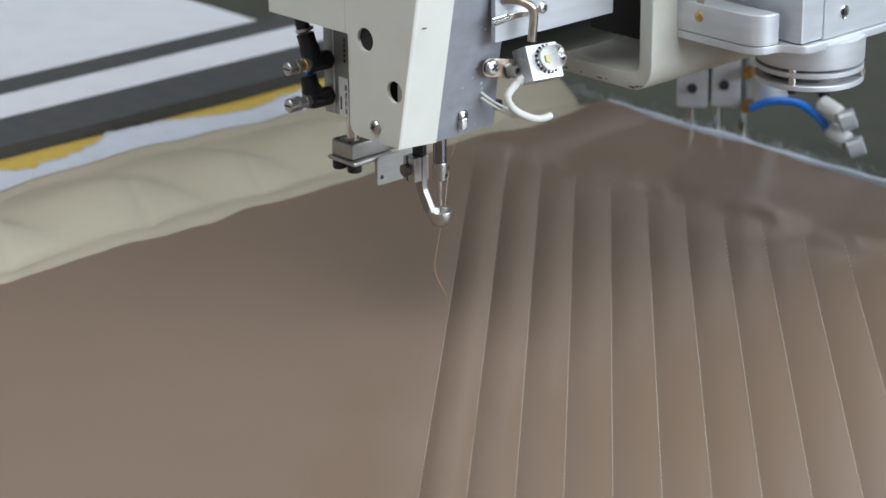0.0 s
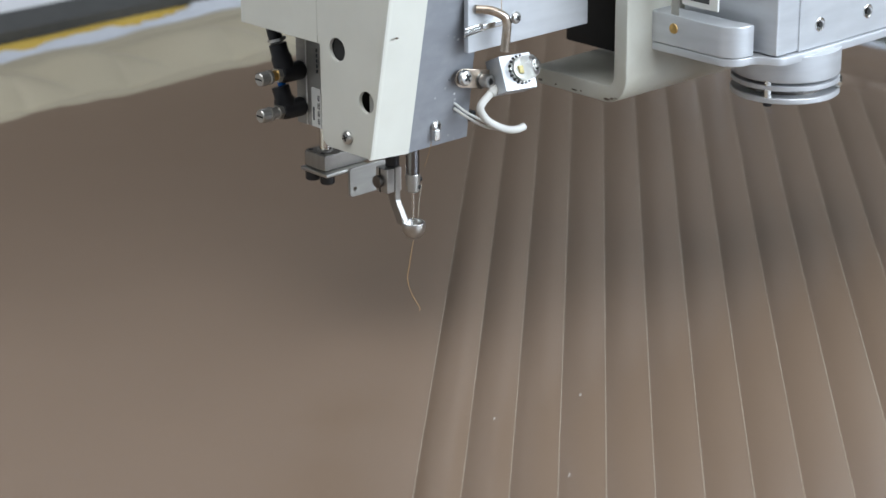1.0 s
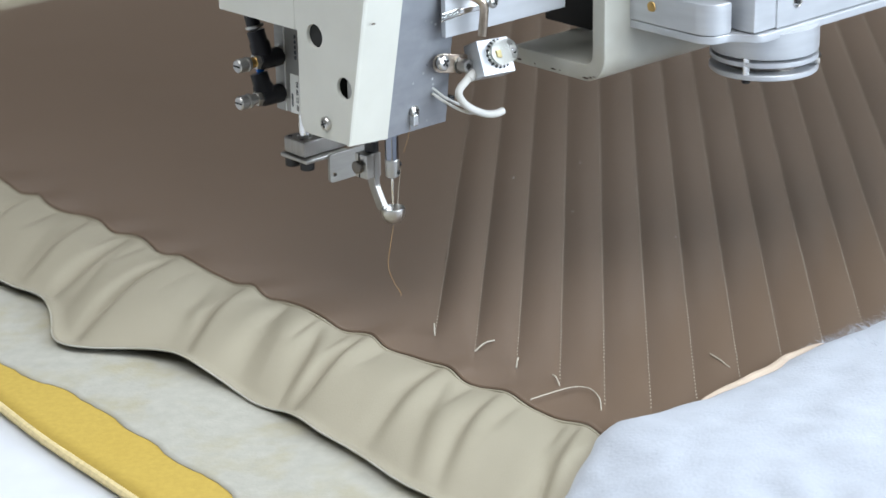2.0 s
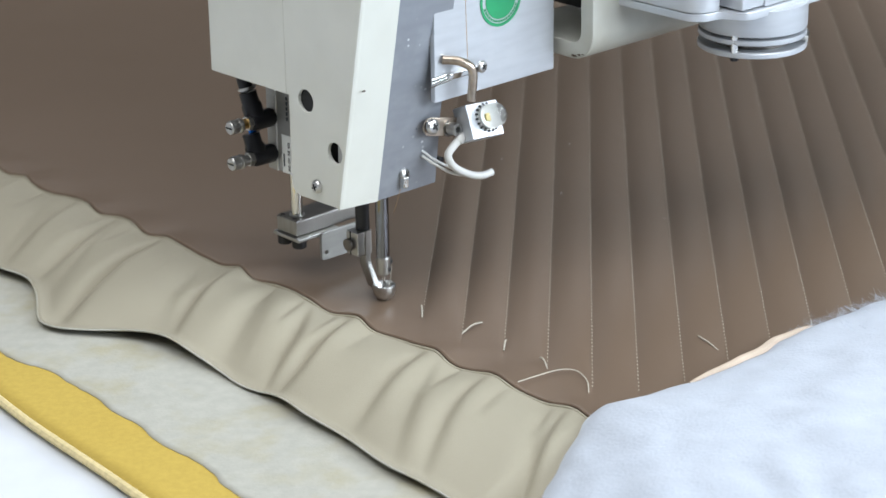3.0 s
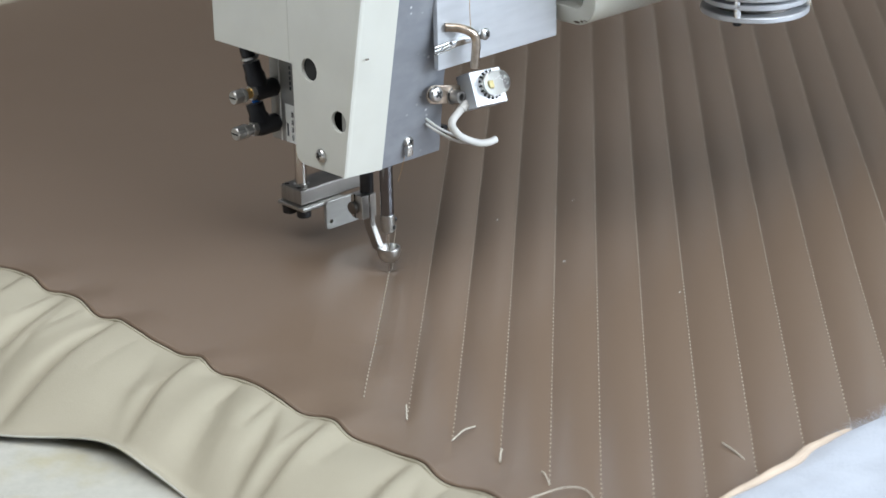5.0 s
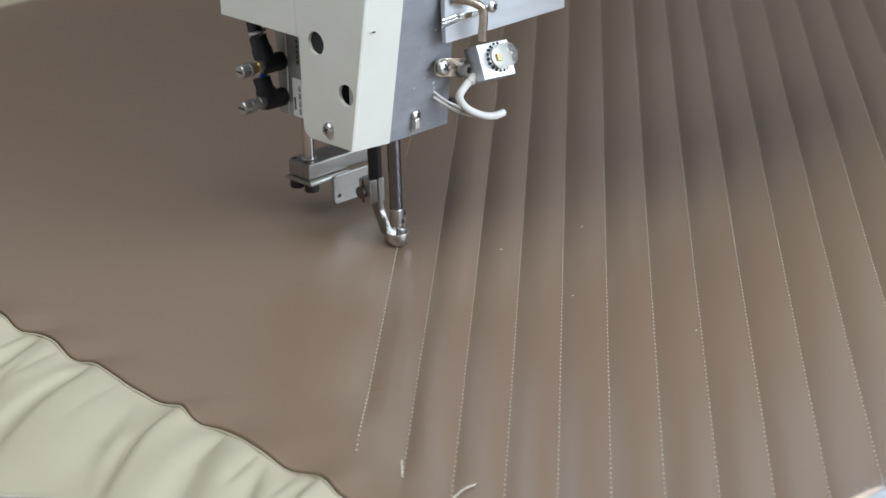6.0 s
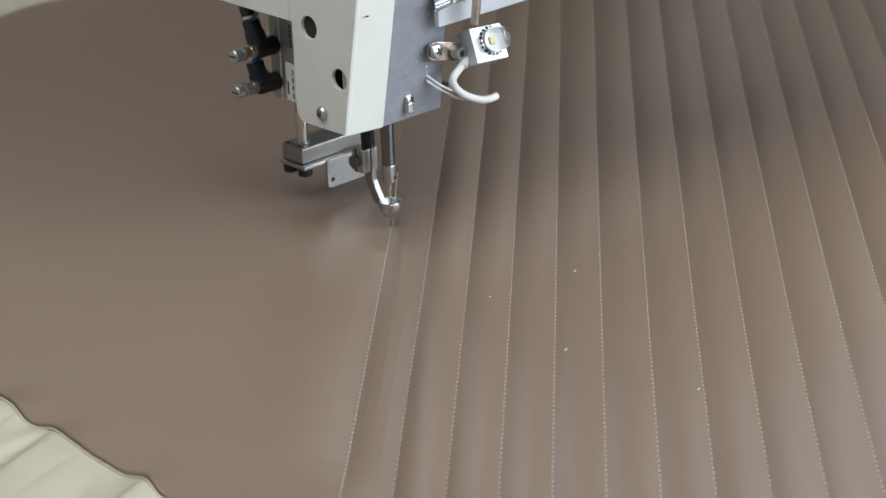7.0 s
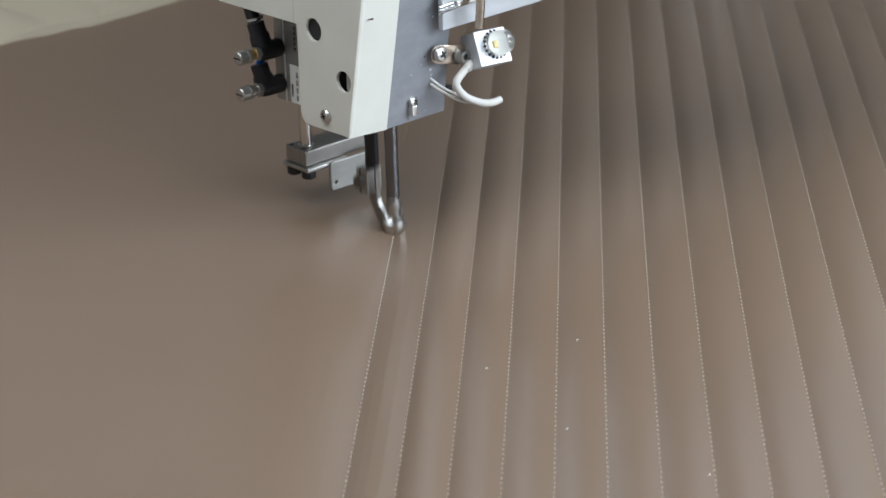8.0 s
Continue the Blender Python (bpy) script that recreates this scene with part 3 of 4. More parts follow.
def clamp():
    """The air clamp at the far rim: twin barrels, three rods, blue tube and elbows."""
    ob = empty("air_clamp", pose(0, 0, 0), "aluminium air clamp with brass ports and a blue tube", "air clamp")
    m = pose(0.205, 1.085, 0.018, 0, 0, -8)

    def mk(name, bm, mat, label="", parent=ob):
        bmesh.ops.transform(bm, matrix=m, verts=bm.verts)
        return part(name, bm, mat, parent, label)
    body = mk("barrel_block", box(-0.030, -0.006, -0.012, 0.012, 0, 0.075, 0.002), ALU)
    mk("barrel_block", box(-0.004, 0.018, -0.014, 0.010, 0.002, 0.08, 0.002), ALU)
    mk("barrel_block", turned([(0, 0.015), (0.002, 0.0165), (0.07, 0.0165), (0.072, 0.015)], (0.036, 0, 0.006), (0.036, 0, 1)), ALU)
    for x in (-0.020, 0.000, 0.020):
        mk("rod", rod((x, 0, -0.03), (x, 0, 0.004), 0.0032), STEEL, "bright steel rod")
    mk("clamp_bar", box(-0.045, 0.035, -0.010, 0.014, -0.034, -0.026, 0.002), DARKSTEEL, "dark pressing bar")
    # flat near-black discs stand in for the shade in the holes
    for x, z in ((-0.018, 0.016), (0.006, 0.020), (0.006, 0.046)):
        mk("port", turned([(0, 0.0038), (0.0012, 0.0038)], (x, -0.0142, z), (x, -1, z)), INSIDE, "screw hole drawn as a near-black disc for its shade")
    for z in (0.006, 0.032):
        mk("brass_port", turned([(0, 0.005), (0.004, 0.005), (0.004, 0.0042), (0.010, 0.0042)], (0.024, -0.016, z), (0.024, -1, z), seg=6), BRASS, "brass port")
    mk("air_tube", tube([(0.027, -0.024, 0.006), (0.042, -0.03, 0.014), (0.062, -0.035, 0.015), (0.078, -0.04, 0.006), (0.084, -0.04, -0.001)], 0.003), BLUE, "bent blue plastic air tube")
    mk("hose", tube([(0.062, 0.0, 0.05), (0.072, -0.02, 0.035), (0.082, -0.03, 0.018)], 0.004), BLACK, "black rubber hose")
    for dx, dz in ((-0.019, 0.002), (-0.012, -0.018)):
        e = mk("elbow", turned([(0, 0.006), (0.002, 0.007), (0.016, 0.007), (0.018, 0.006)], (0.098 + dx, -0.036, 0.014 + dz), (0.12 + dx, -0.05, 0.005 + dz)), WHITE_CABLE, "pale plastic elbow fitting")
        mk("elbow_knob", turned([(0, 0.006), (0.001, 0.0075), (0.012, 0.0075), (0.013, 0.006)], (0.112 + dx, -0.050, 0.004 + dz), (0.128 + dx, -0.048, 0.010 + dz), seg=20), ALU, "", e)
    return ob


air_clamp = clamp()


# ---------- sewing head ----------
def head():
    ob = empty("sewing_head", pose(0, 0, 0), "cream painted sewing head with a bare metal side plate", "sewing head")
    slope = -0.0228 / 0.1206          # the side leans out towards the top

    def side_b(z):
        return -0.0099 + slope * (z - 0.0715)
    # unseen upper part is made tall to throw shade on the leather behind
    ztop = 0.62
    # front cover with two round holes
    corner = [(0.0262, 0.0708), (0.0296, 0.0716), (0.0320, 0.0738), (0.0330, 0.0770)]
    outline = [(-0.0099, 0.0715)] + corner + [(0.0332, 0.1308), (0.1060, 0.1303), (0.1060, ztop), (side_b(ztop), ztop)]
    holes = [ring(0.0183, 0.1299, 0.0073), ring(-0.0064, 0.1041, 0.0068)]
    front = frame_of((-0.0400, 0, 0), (0, 1, 0), (0, 0, 1))
    cover = part("front_cover", plate(outline, holes, 0.0025, front, 0.0005), PAINT, ob, "cream painted front cover with two round holes")
    # side of the cover
    up = Vector((0, slope, 1)).normalized()
    sm = frame_of((-0.0402, -0.0079, 0.0715), (1, 0, 0), up)
    n = (ztop - 0.0715) / up.z
    part("cover_side", plate([(0.0, 0.0), (0.0285, -0.0022), (0.0285, n), (0.0, n)], [], 0.0022, sm, 0.0005), PAINT, ob, "white lit side of the painted cover")
    # filling behind the holes; the interior's shade is in its near-black colour
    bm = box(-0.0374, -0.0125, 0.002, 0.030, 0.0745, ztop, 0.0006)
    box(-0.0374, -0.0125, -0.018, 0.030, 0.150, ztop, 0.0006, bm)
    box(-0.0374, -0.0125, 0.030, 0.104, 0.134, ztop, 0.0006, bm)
    # grey piece added behind the lower hole to imitate the lit interior
    part("lit_inside_piece", box(-0.0366, -0.0340, -0.0120, -0.0050, 0.094, 0.1075, 0.0005), GREYALU, ob)
    part("inner_casting", bm, INSIDE, ob, "casting inside the cover, interior shade in its near-black colour")
    part("crease", box(-0.0402, -0.0400, 0.0353, 0.0357, 0.1308, ztop, 0), CHIPPED, cover)
    pan_screw("cover_screw", (-0.0402, 0.0098, 0.0802), (-1, 0, 0), 0.0040, ob)
    part("scratch", box(-0.0345, -0.0325, -0.0262, -0.0252, 0.1436, 0.1443, 0), CHIP_AND_GROOVE, cover, "small chip in the paint")

    # bare metal side plate
    metal = plate([(0.0286, -0.0018), (0.0746, -0.0018), (0.0716, 0.045), (0.0716, n), (0.0286, n)], [ring(0.0540, 0.0385, 0.0009, 12)], 0.004, Matrix.Translation((0, 0.0024, 0)) @ sm, 0.0004)
    part("side_plate", metal, SIDE, ob, "scuffed bare metal side plate")
    bm = box(-0.0118, 0.0305, 0.000, 0.034, 0.0745, ztop, 0.0006)
    part("head_casting", bm, DARKSTEEL, ob)
    pan_screw("guide_screw", (0.0073, side_b(0.080) - 0.0005, 0.0815), (0.15, -1, 0.2), 0.0036, ob)
    clip = box(0.0045, 0.0085, side_b(0.077) - 0.0040, side_b(0.077) + 0.0005, 0.0735, 0.0800, 0.0006)
    part("thread_clip", clip, STEEL, ob, "small bright thread clip")

    # arm
    part("arm_plate", box(0.0165, 0.1134, -0.0300, -0.0262, 0.1265, ztop, 0.0006), ALU, ob, "flat satin aluminium arm plate")
    part("arm_body", box(0.0335, 0.1110, -0.0260, 0.0300, 0.1300, ztop, 0.002), ALU, ob)
    face = frame_of((0.0, -0.0302, 0.0), (1, 0, 0), (0, 0, 1))
    logo = part("round_mark", plate(ring(0.069, 0.1785, 0.0165, 48), [ring(0.069, 0.1785, 0.0148, 40)], 0.0003, face, 0.00005), GREEN, ob, "green printed ring mark")
    part("mark_disc", plate(ring(0.069, 0.1785, 0.0120, 40), [], 0.0002, face, 0.00005), GREEN, logo)
    for i in range(16):
        a = radians(200 + i * 9)
        mm = face @ pose(0.069 + 0.0134 * math.cos(a), 0.1785 + 0.0134 * math.sin(a), 0.0, 0, 0, math.degrees(a))
        part("mark_bar", box(-0.0006, 0.0006, -0.0007, 0.0007, 0, 0.0003, 0, m=mm), GREEN, logo)

    # thread guide: comb and bent wire
    g = part("thread_guide", box(0.024, 0.052, -0.0345, -0.0302, 0.1395, 0.1430, 0.0006), STEEL, ob, "bright thread guide bracket")
    for i in range(3):
        part("prong", rod((0.026, -0.034 + 0.0012 * i, 0.1400 + 0.0012 * i), (0.008 + 0.002 * i, -0.036 + 0.002 * i, 0.1392 + 0.0013 * i), 0.0006, seg=8), STEEL, g)
    pan_screw("guide_screw", (0.0490, -0.0346, 0.1425), (0.1, -1, 0.1), 0.0036, ob)
    part("wire_hook", tube([(0.022, -0.0305, 0.1515), (0.029, -0.036, 0.1505), (0.0345, -0.040, 0.1470), (0.0362, -0.041, 0.1420), (0.0352, -0.041, 0.132), (0.0345, -0.041, 0.1265)], 0.0026, seg=16), TARNISH, ob, "bent tarnished wire hook")
    part("top_thread", tube([(0.0312, -0.0382, 0.25), (0.0335, -0.0395, 0.150)], 0.00018, seg=6, n=0), GOLD_THREAD, ob, "taut thread")

    # lamp bracket
    strap = frame_of((0.0205, -0.0205, 0.1095), (1, -0.12, -0.20), (0, 0, 1))
    lamp = part("lamp_strap", plate(rounded(-0.0050, 0.0260, -0.0052, 0.0052, 0.0050), [], 0.0016, strap, 0.0003), TARNISH, ob, "steel strap of the lamp")
    pan_screw("lamp_screw", (0.0203, -0.0225, 0.1100), (0.05, -1, 0.15), 0.0048, ob)
    socket_screw("lamp_bolt", (0.0335, -0.0240, 0.1062), (0.1, -1, 0.05), 0.0040, 0.006, ob, SATIN)
    part("washer", turned([(0, 0.0052), (0.0012, 0.0052)], (0.0335, -0.0225, 0.1062), (0.0345, -1, 0.12)), STEEL, ob)
    bl = frame_of((0.0490, -0.034, 0.1095), (0.97, -0.10, -0.04), (0.0, 0.42, 0.90))
    blk = part("lamp_block", box(-0.0115, 0.0115, -0.0105, 0.0105, -0.010, 0.004, 0.0008, m=bl), ALU, ob, "aluminium lamp block")
    part("lamp_bezel", turned([(0, 0.0078), (0.0009, 0.0078), (0.0009, 0.0070), (0.0011, 0.0068)], bl @ Vector((0.002, 0.001, 0.004)), bl @ Vector((0.002, 0.001, 0.03)), seg=36), SATIN, blk, "bright lamp rim")
    for i in range(18):
        notch = bl @ pose(0.002, 0.001, 0.0042, 0, 0, i * 20)
        part("notch", box(0.0070, 0.0088, -0.0006, 0.0006, 0, 0.0008, 0, m=notch), INSIDE, blk)
    part("lamp_lens", turned([(0, 0.0072), (0.005, 0.0074), (0.0092, 0.0069), (0.0118, 0.0050), (0.0131, 0.0028), (0.0135, 0.0003)], bl @ Vector((0.002, 0.001, 0.0050)), bl @ Vector((0.002, 0.001, 0.03)), seg=28), GLASS, blk, "clear domed lamp lens")
    part("lamp_chip", box(0.0006, 0.0034, -0.0004, 0.0024, 0.0062, 0.0074, 0.0003, m=bl), LEDCHIP, blk, "yellow lamp chip")
    part("reflector", turned([(0, 0.0058), (0.0004, 0.0058)], bl @ Vector((0.002, 0.001, 0.0058)), bl @ Vector((0.002, 0.001, 0.03))), LABEL, blk)
    part("lamp_cable", tube([(0.0400, -0.030, 0.1030), (0.0330, -0.030, 0.0990), (0.0262, -0.030, 0.0935), (0.0280, -0.030, 0.0875), (0.0345, -0.030, 0.0815), (0.0455, -0.030, 0.0757), (0.0540, -0.030, 0.0735), (0.0610, -0.030, 0.0738)], 0.0023), WHITE_CABLE, ob, "white sleeved lamp cable")
    part("wire", tube([(0.046, -0.029, 0.0752), (0.034, -0.026, 0.0785), (0.024, -0.020, 0.0855), (0.020, -0.014, 0.090)], 0.0009, seg=8), WHITE_CABLE, ob)
    part("wire", tube([(0.046, -0.029, 0.0762), (0.035, -0.026, 0.0810), (0.025, -0.020, 0.0875), (0.020, -0.012, 0.094)], 0.0008, seg=8), LABEL, ob)
    part("sleeve_joint", turned([(0, 0.0027), (0.0004, 0.0029), (0.0040, 0.0029), (0.0044, 0.0026)], (0.0375, -0.030, 0.1018), (0.0340, -0.030, 0.0992)), WHITE_CABLE, ob)
    part("connector", box(0.0335, 0.0375, -0.014, -0.008, 0.079, 0.085, 0.0006), BLACK, ob, "small dark cable connector")

    def back_group():
        # air cylinder at the back of the head, set behind the cover
        back = Matrix.Translation((0.0200, 0.0247, -0.0105))

        def part(name, bm, mat, parent, label=""):
            bmesh.ops.transform(bm, matrix=back, verts=bm.verts)
            return finish(name, bm, mat, parent, label)

        cyl = part("air_cylinder", box(-0.0385, -0.0145, 0.0340, 0.0572, 0.0795, 0.1345, 0.0008), GREYALU, ob, "grey anodised air cylinder")
        part("cylinder_groove", box(-0.0390, -0.0384, 0.0478, 0.0486, 0.0797, 0.1345, 0), LABEL, cyl)
        part("cylinder_cheek", box(-0.0389, -0.0384, 0.0488, 0.0571, 0.0797, 0.1345, 0.0001), GREYALU, cyl)
        lab = part("cylinder_label", box(-0.0390, -0.0386, 0.0350, 0.0436, 0.0800, 0.1040, 0.0001), LABEL, cyl, "white sticker with unreadable print")
        for i in range(8):
            part("print_bar", box(-0.03925, -0.0390, 0.0362 + 0.0011 * (i % 2), 0.0366 + 0.0011 * (i % 2), 0.082 + 0.0048 * (i // 2), 0.0855 + 0.0048 * (i // 2), 0), RAIL, lab)
        part("print_bar", box(-0.03925, -0.0390, 0.0410, 0.0422, 0.084, 0.092, 0), INK, lab)
        for i in range(5):
            part("mark_bar", box(-0.03905, -0.0384, 0.0375, 0.0385, 0.1135 + 0.0032 * i, 0.1155 + 0.0032 * i, 0), INK, cyl)
        # speed controllers
        for z, up_to in ((0.1130, 0.1360), (0.0905, 0.1100)):
            e = part("flow_valve", turned([(0, 0.0050), (0.0015, 0.0058), (0.014, 0.0058), (0.0165, 0.0050)], (-0.0390, 0.0520, z), (-1, 0.0520, z + 0.02)), BLACK, ob, "black plastic flow valve")
            part("collar", turned([(0, 0.0047), (0.0016, 0.0047)], (-0.0388, 0.0520, z), (-1, 0.0520, z)), SATIN, e)
            part("riser", turned([(0, 0.0056), (0.0012, 0.0062), (up_to - z - 0.011, 0.0062), (up_to - z - 0.0095, 0.0054), (up_to - z - 0.003, 0.0054)], (-0.0505, 0.0520, z - 0.002), (-0.0545, 0.0640, z + 0.04)), BLACK, e)
            part("hex_nut", turned([(0, 0.0045), (0.0045, 0.0045)], (-0.0540, 0.0520, z), (-1, 0.0520, z), seg=6), SATIN, e, "bright hex nut")
            part("valve_neck", turned([(0, 0.0032), (0.0045, 0.0032)], (-0.0585, 0.0520, z), (-1, 0.0520, z)), BRASS if z > 0.1 else SATIN, e)
            k = part("knob", turned([(0, 0.0036), (0.0006, 0.0042), (0.0022, 0.0042), (0.0026, 0.0034), (0.0034, 0.0034), (0.0038, 0.0040), (0.0085, 0.0040), (0.0092, 0.0034)], (-0.0622, 0.0520, z), (-1, 0.0520, z), seg=28, flute=1), SATIN, e, "knurled bright knob")
            part("slot", box(-0.0716, -0.0711, 0.0490, 0.0550, z - 0.0005, z + 0.0005, 0), INSIDE, k)
        part("air_tube", tube([(-0.0525, 0.0575, 0.131), (-0.0535, 0.0600, 0.140), (-0.053, 0.062, 0.160), (-0.050, 0.062, 0.20)], 0.0042), BLACK, ob, "black air tube")
        part("tube_ring", turned([(0, 0.0056), (0.0016, 0.0056)], (-0.0524, 0.0576, 0.1318), (-0.0545, 0.0640, 0.155)), SATIN, ob)
        part("air_tube", tube([(-0.048, 0.0585, 0.100), (-0.050, 0.0590, 0.110), (-0.050, 0.0595, 0.120)], 0.0025), BLUE, ob, "blue air tube")

        # foot lift: moves up and down
        lift = part("foot_lift", box(-0.0370, 0.0200, 0.0350, 0.0545, 0.0420, 0.0518, 0.0010), GROUND, ob, "ground steel lifting block")
        part("lift_top", box(-0.0362, 0.0195, 0.0358, 0.0538, 0.0518, 0.0521, 0), DARKSTEEL, lift)
        part("rod", rod((-0.0290, 0.0440, 0.0500), (-0.0290, 0.0440, 0.1000), 0.0036), STEEL, lift, "bright piston rod")
        part("washer", turned([(0, 0.0048), (0.0008, 0.0048)], (-0.0290, 0.0440, 0.0520), (-0.0290, 0.0440, 1)), SATIN, lift)
        lip = part("bracket", box(-0.0390, -0.006, 0.0310, 0.0560, 0.0392, 0.0418, 0.0008), SATIN, lift, "bent sheet steel bracket")
        part("bracket_drop", plate(rounded(-0.0225, 0.0120, 0.0245, 0.0418, 0.0022), [ring(-0.0190, 0.0290, 0.0017, 16)], 0.0022, frame_of((0, 0.0310, 0), (1, 0, 0), (0, 0, 1)), 0.0004), GREYALU, lip)
        for a, b in ((-0.0335, 0.0510), (-0.0325, 0.0385)):
            part("bolt", turned([(0, 0.0040), (0.0006, 0.0045), (0.0052, 0.0045), (0.0058, 0.0040)], (a, b, 0.0392), (a, b, -1)), BLACKOX, lift, "black socket bolt")
        for a, b in ((-0.0345, 0.0400), (-0.0345, 0.0512), (0.000, 0.0500)):
            part("tapped_hole", turned([(0, 0.0014), (0.0002, 0.0014)], (a, b, 0.0521), (a, b, 1), seg=12), INSIDE, lift)
        return lift

    lift = back_group()

    # presser foot: bar, clamp, bent shank and hollow bowl
    foot = part("presser_foot", rod((0.0, 0.0180, 0.0380), (0.0, 0.0180, 0.1100), 0.0042), BLACKOX, ob, "black presser bar with a bright bowl foot")
    prof = [(0.0182, 0.0400), (0.0182, 0.0218), (0.0168, 0.0182), (0.0108, 0.0072), (0.0060, 0.0064), (0.0062, 0.0092), (0.0118, 0.0186), (0.0130, 0.0218), (0.0130, 0.0400)]
    part("shank", plate(prof, [], 0.0042, frame_of((-0.0030, 0.0, 0.0), (0, 1, 0), (0, 0, 1)), 0.0007), GROUND, foot, "bright bent foot shank")
    blk2 = part("shank_block", box(-0.0085, 0.0030, 0.0130, 0.0235, 0.0255, 0.0405, 0.0008), SATIN, foot, "ground steel clamp block")
    part("split", box(-0.0086, -0.0080, 0.0190, 0.0202, 0.0256, 0.0404, 0), INSIDE, blk2)
    part("shank_screw", turned([(0, 0.0034), (0.0006, 0.0038), (0.0026, 0.0038), (0.0030, 0.0030)], (-0.0086, 0.0195, 0.0325), (-1, 0.0195, 0.0325)), DARKSTEEL, foot, "slotted clamp screw")
    bowl = [(0.0, 0.0012), (0.0003, 0.0030), (0.0016, 0.0050), (0.0040, 0.0065), (0.0066, 0.0071), (0.0093, 0.0070), (0.0096, 0.0068), (0.0096, 0.0060), (0.0084, 0.0058), (0.0072, 0.0054), (0.0050, 0.0040), (0.0042, 0.0012)]
    part("bowl", turned(bowl, (0, 0, 0.0002), (0, 0, 1), seg=36), SCREW, foot, "polished bowl with a needle hole")

    # needle bar: bar, clamp, needle, thread
    part("bar_bushing", turned([(0, 0.0048), (0.0006, 0.0054), (0.006, 0.0054)], (0, 0, 0.0690), (0, 0, 1)), BLACKOX, ob, "black bushing of the needle bar")
    bar = part("needle_bar", rod((0, 0, 0.0500), (0, 0, 0.1250), 0.0040), CHROME, ob, "oiled round needle bar")
    cl = part("needle_clamp", turned([(0, 0.0030), (0.0008, 0.0041), (0.0105, 0.0044), (0.0112, 0.0040)], (0, 0, 0.0405), (0, 0, 1)), SATIN, bar, "bright needle clamp")
    part("clamp_hole", turned([(0, 0.0013), (0.0003, 0.0013)], (0.0012, -0.0042, 0.0440), (0.3, -1.0, 0.0440), seg=14), INSIDE, bar)
    part("clamp_screw", turned([(0, 0.0018), (0.0025, 0.0018)], (0.0038, 0.0005, 0.0470), (1, 0.1, 0.0470), seg=14), BLACKOX, bar)
    part("needle", turned([(0, 0.0001), (0.004, 0.00055), (0.020, 0.0007), (0.023, 0.0010), (0.033, 0.0011)], (0, 0, 0.0095), (0, 0, 1), seg=12), STEEL, bar, "steel needle")
    part("needle_thread", tube([(0.0030, -0.0042, 0.0460), (0.0018, -0.0035, 0.0360), (0.0014, -0.0022, 0.0230), (0.0004, -0.0008, 0.0125)], 0.0002, seg=6), THREAD, bar, "pale thread at the needle")
    part("thread_tail", tube([(0, 0, 0.0110), (-0.003, 0.001, -0.006), (-0.0042, 0.001, -0.014), (-0.0015, 0.0, -0.024), (0.0035, -0.001, -0.033), (0.0030, -0.001, -0.035)], 0.00016, seg=6), GOLD_THREAD, bar, "hanging golden thread tail")
    part("slack_thread", tube([(0.0060, -0.0100, 0.0720), (0.0052, -0.0080, 0.0640), (0.0042, -0.0056, 0.0560)], 0.00011, seg=6), GOLD_THREAD, ob, "golden thread")
    return ob, lift, foot, bar


sewing_head, foot_lift, presser_foot, needle_bar = head()


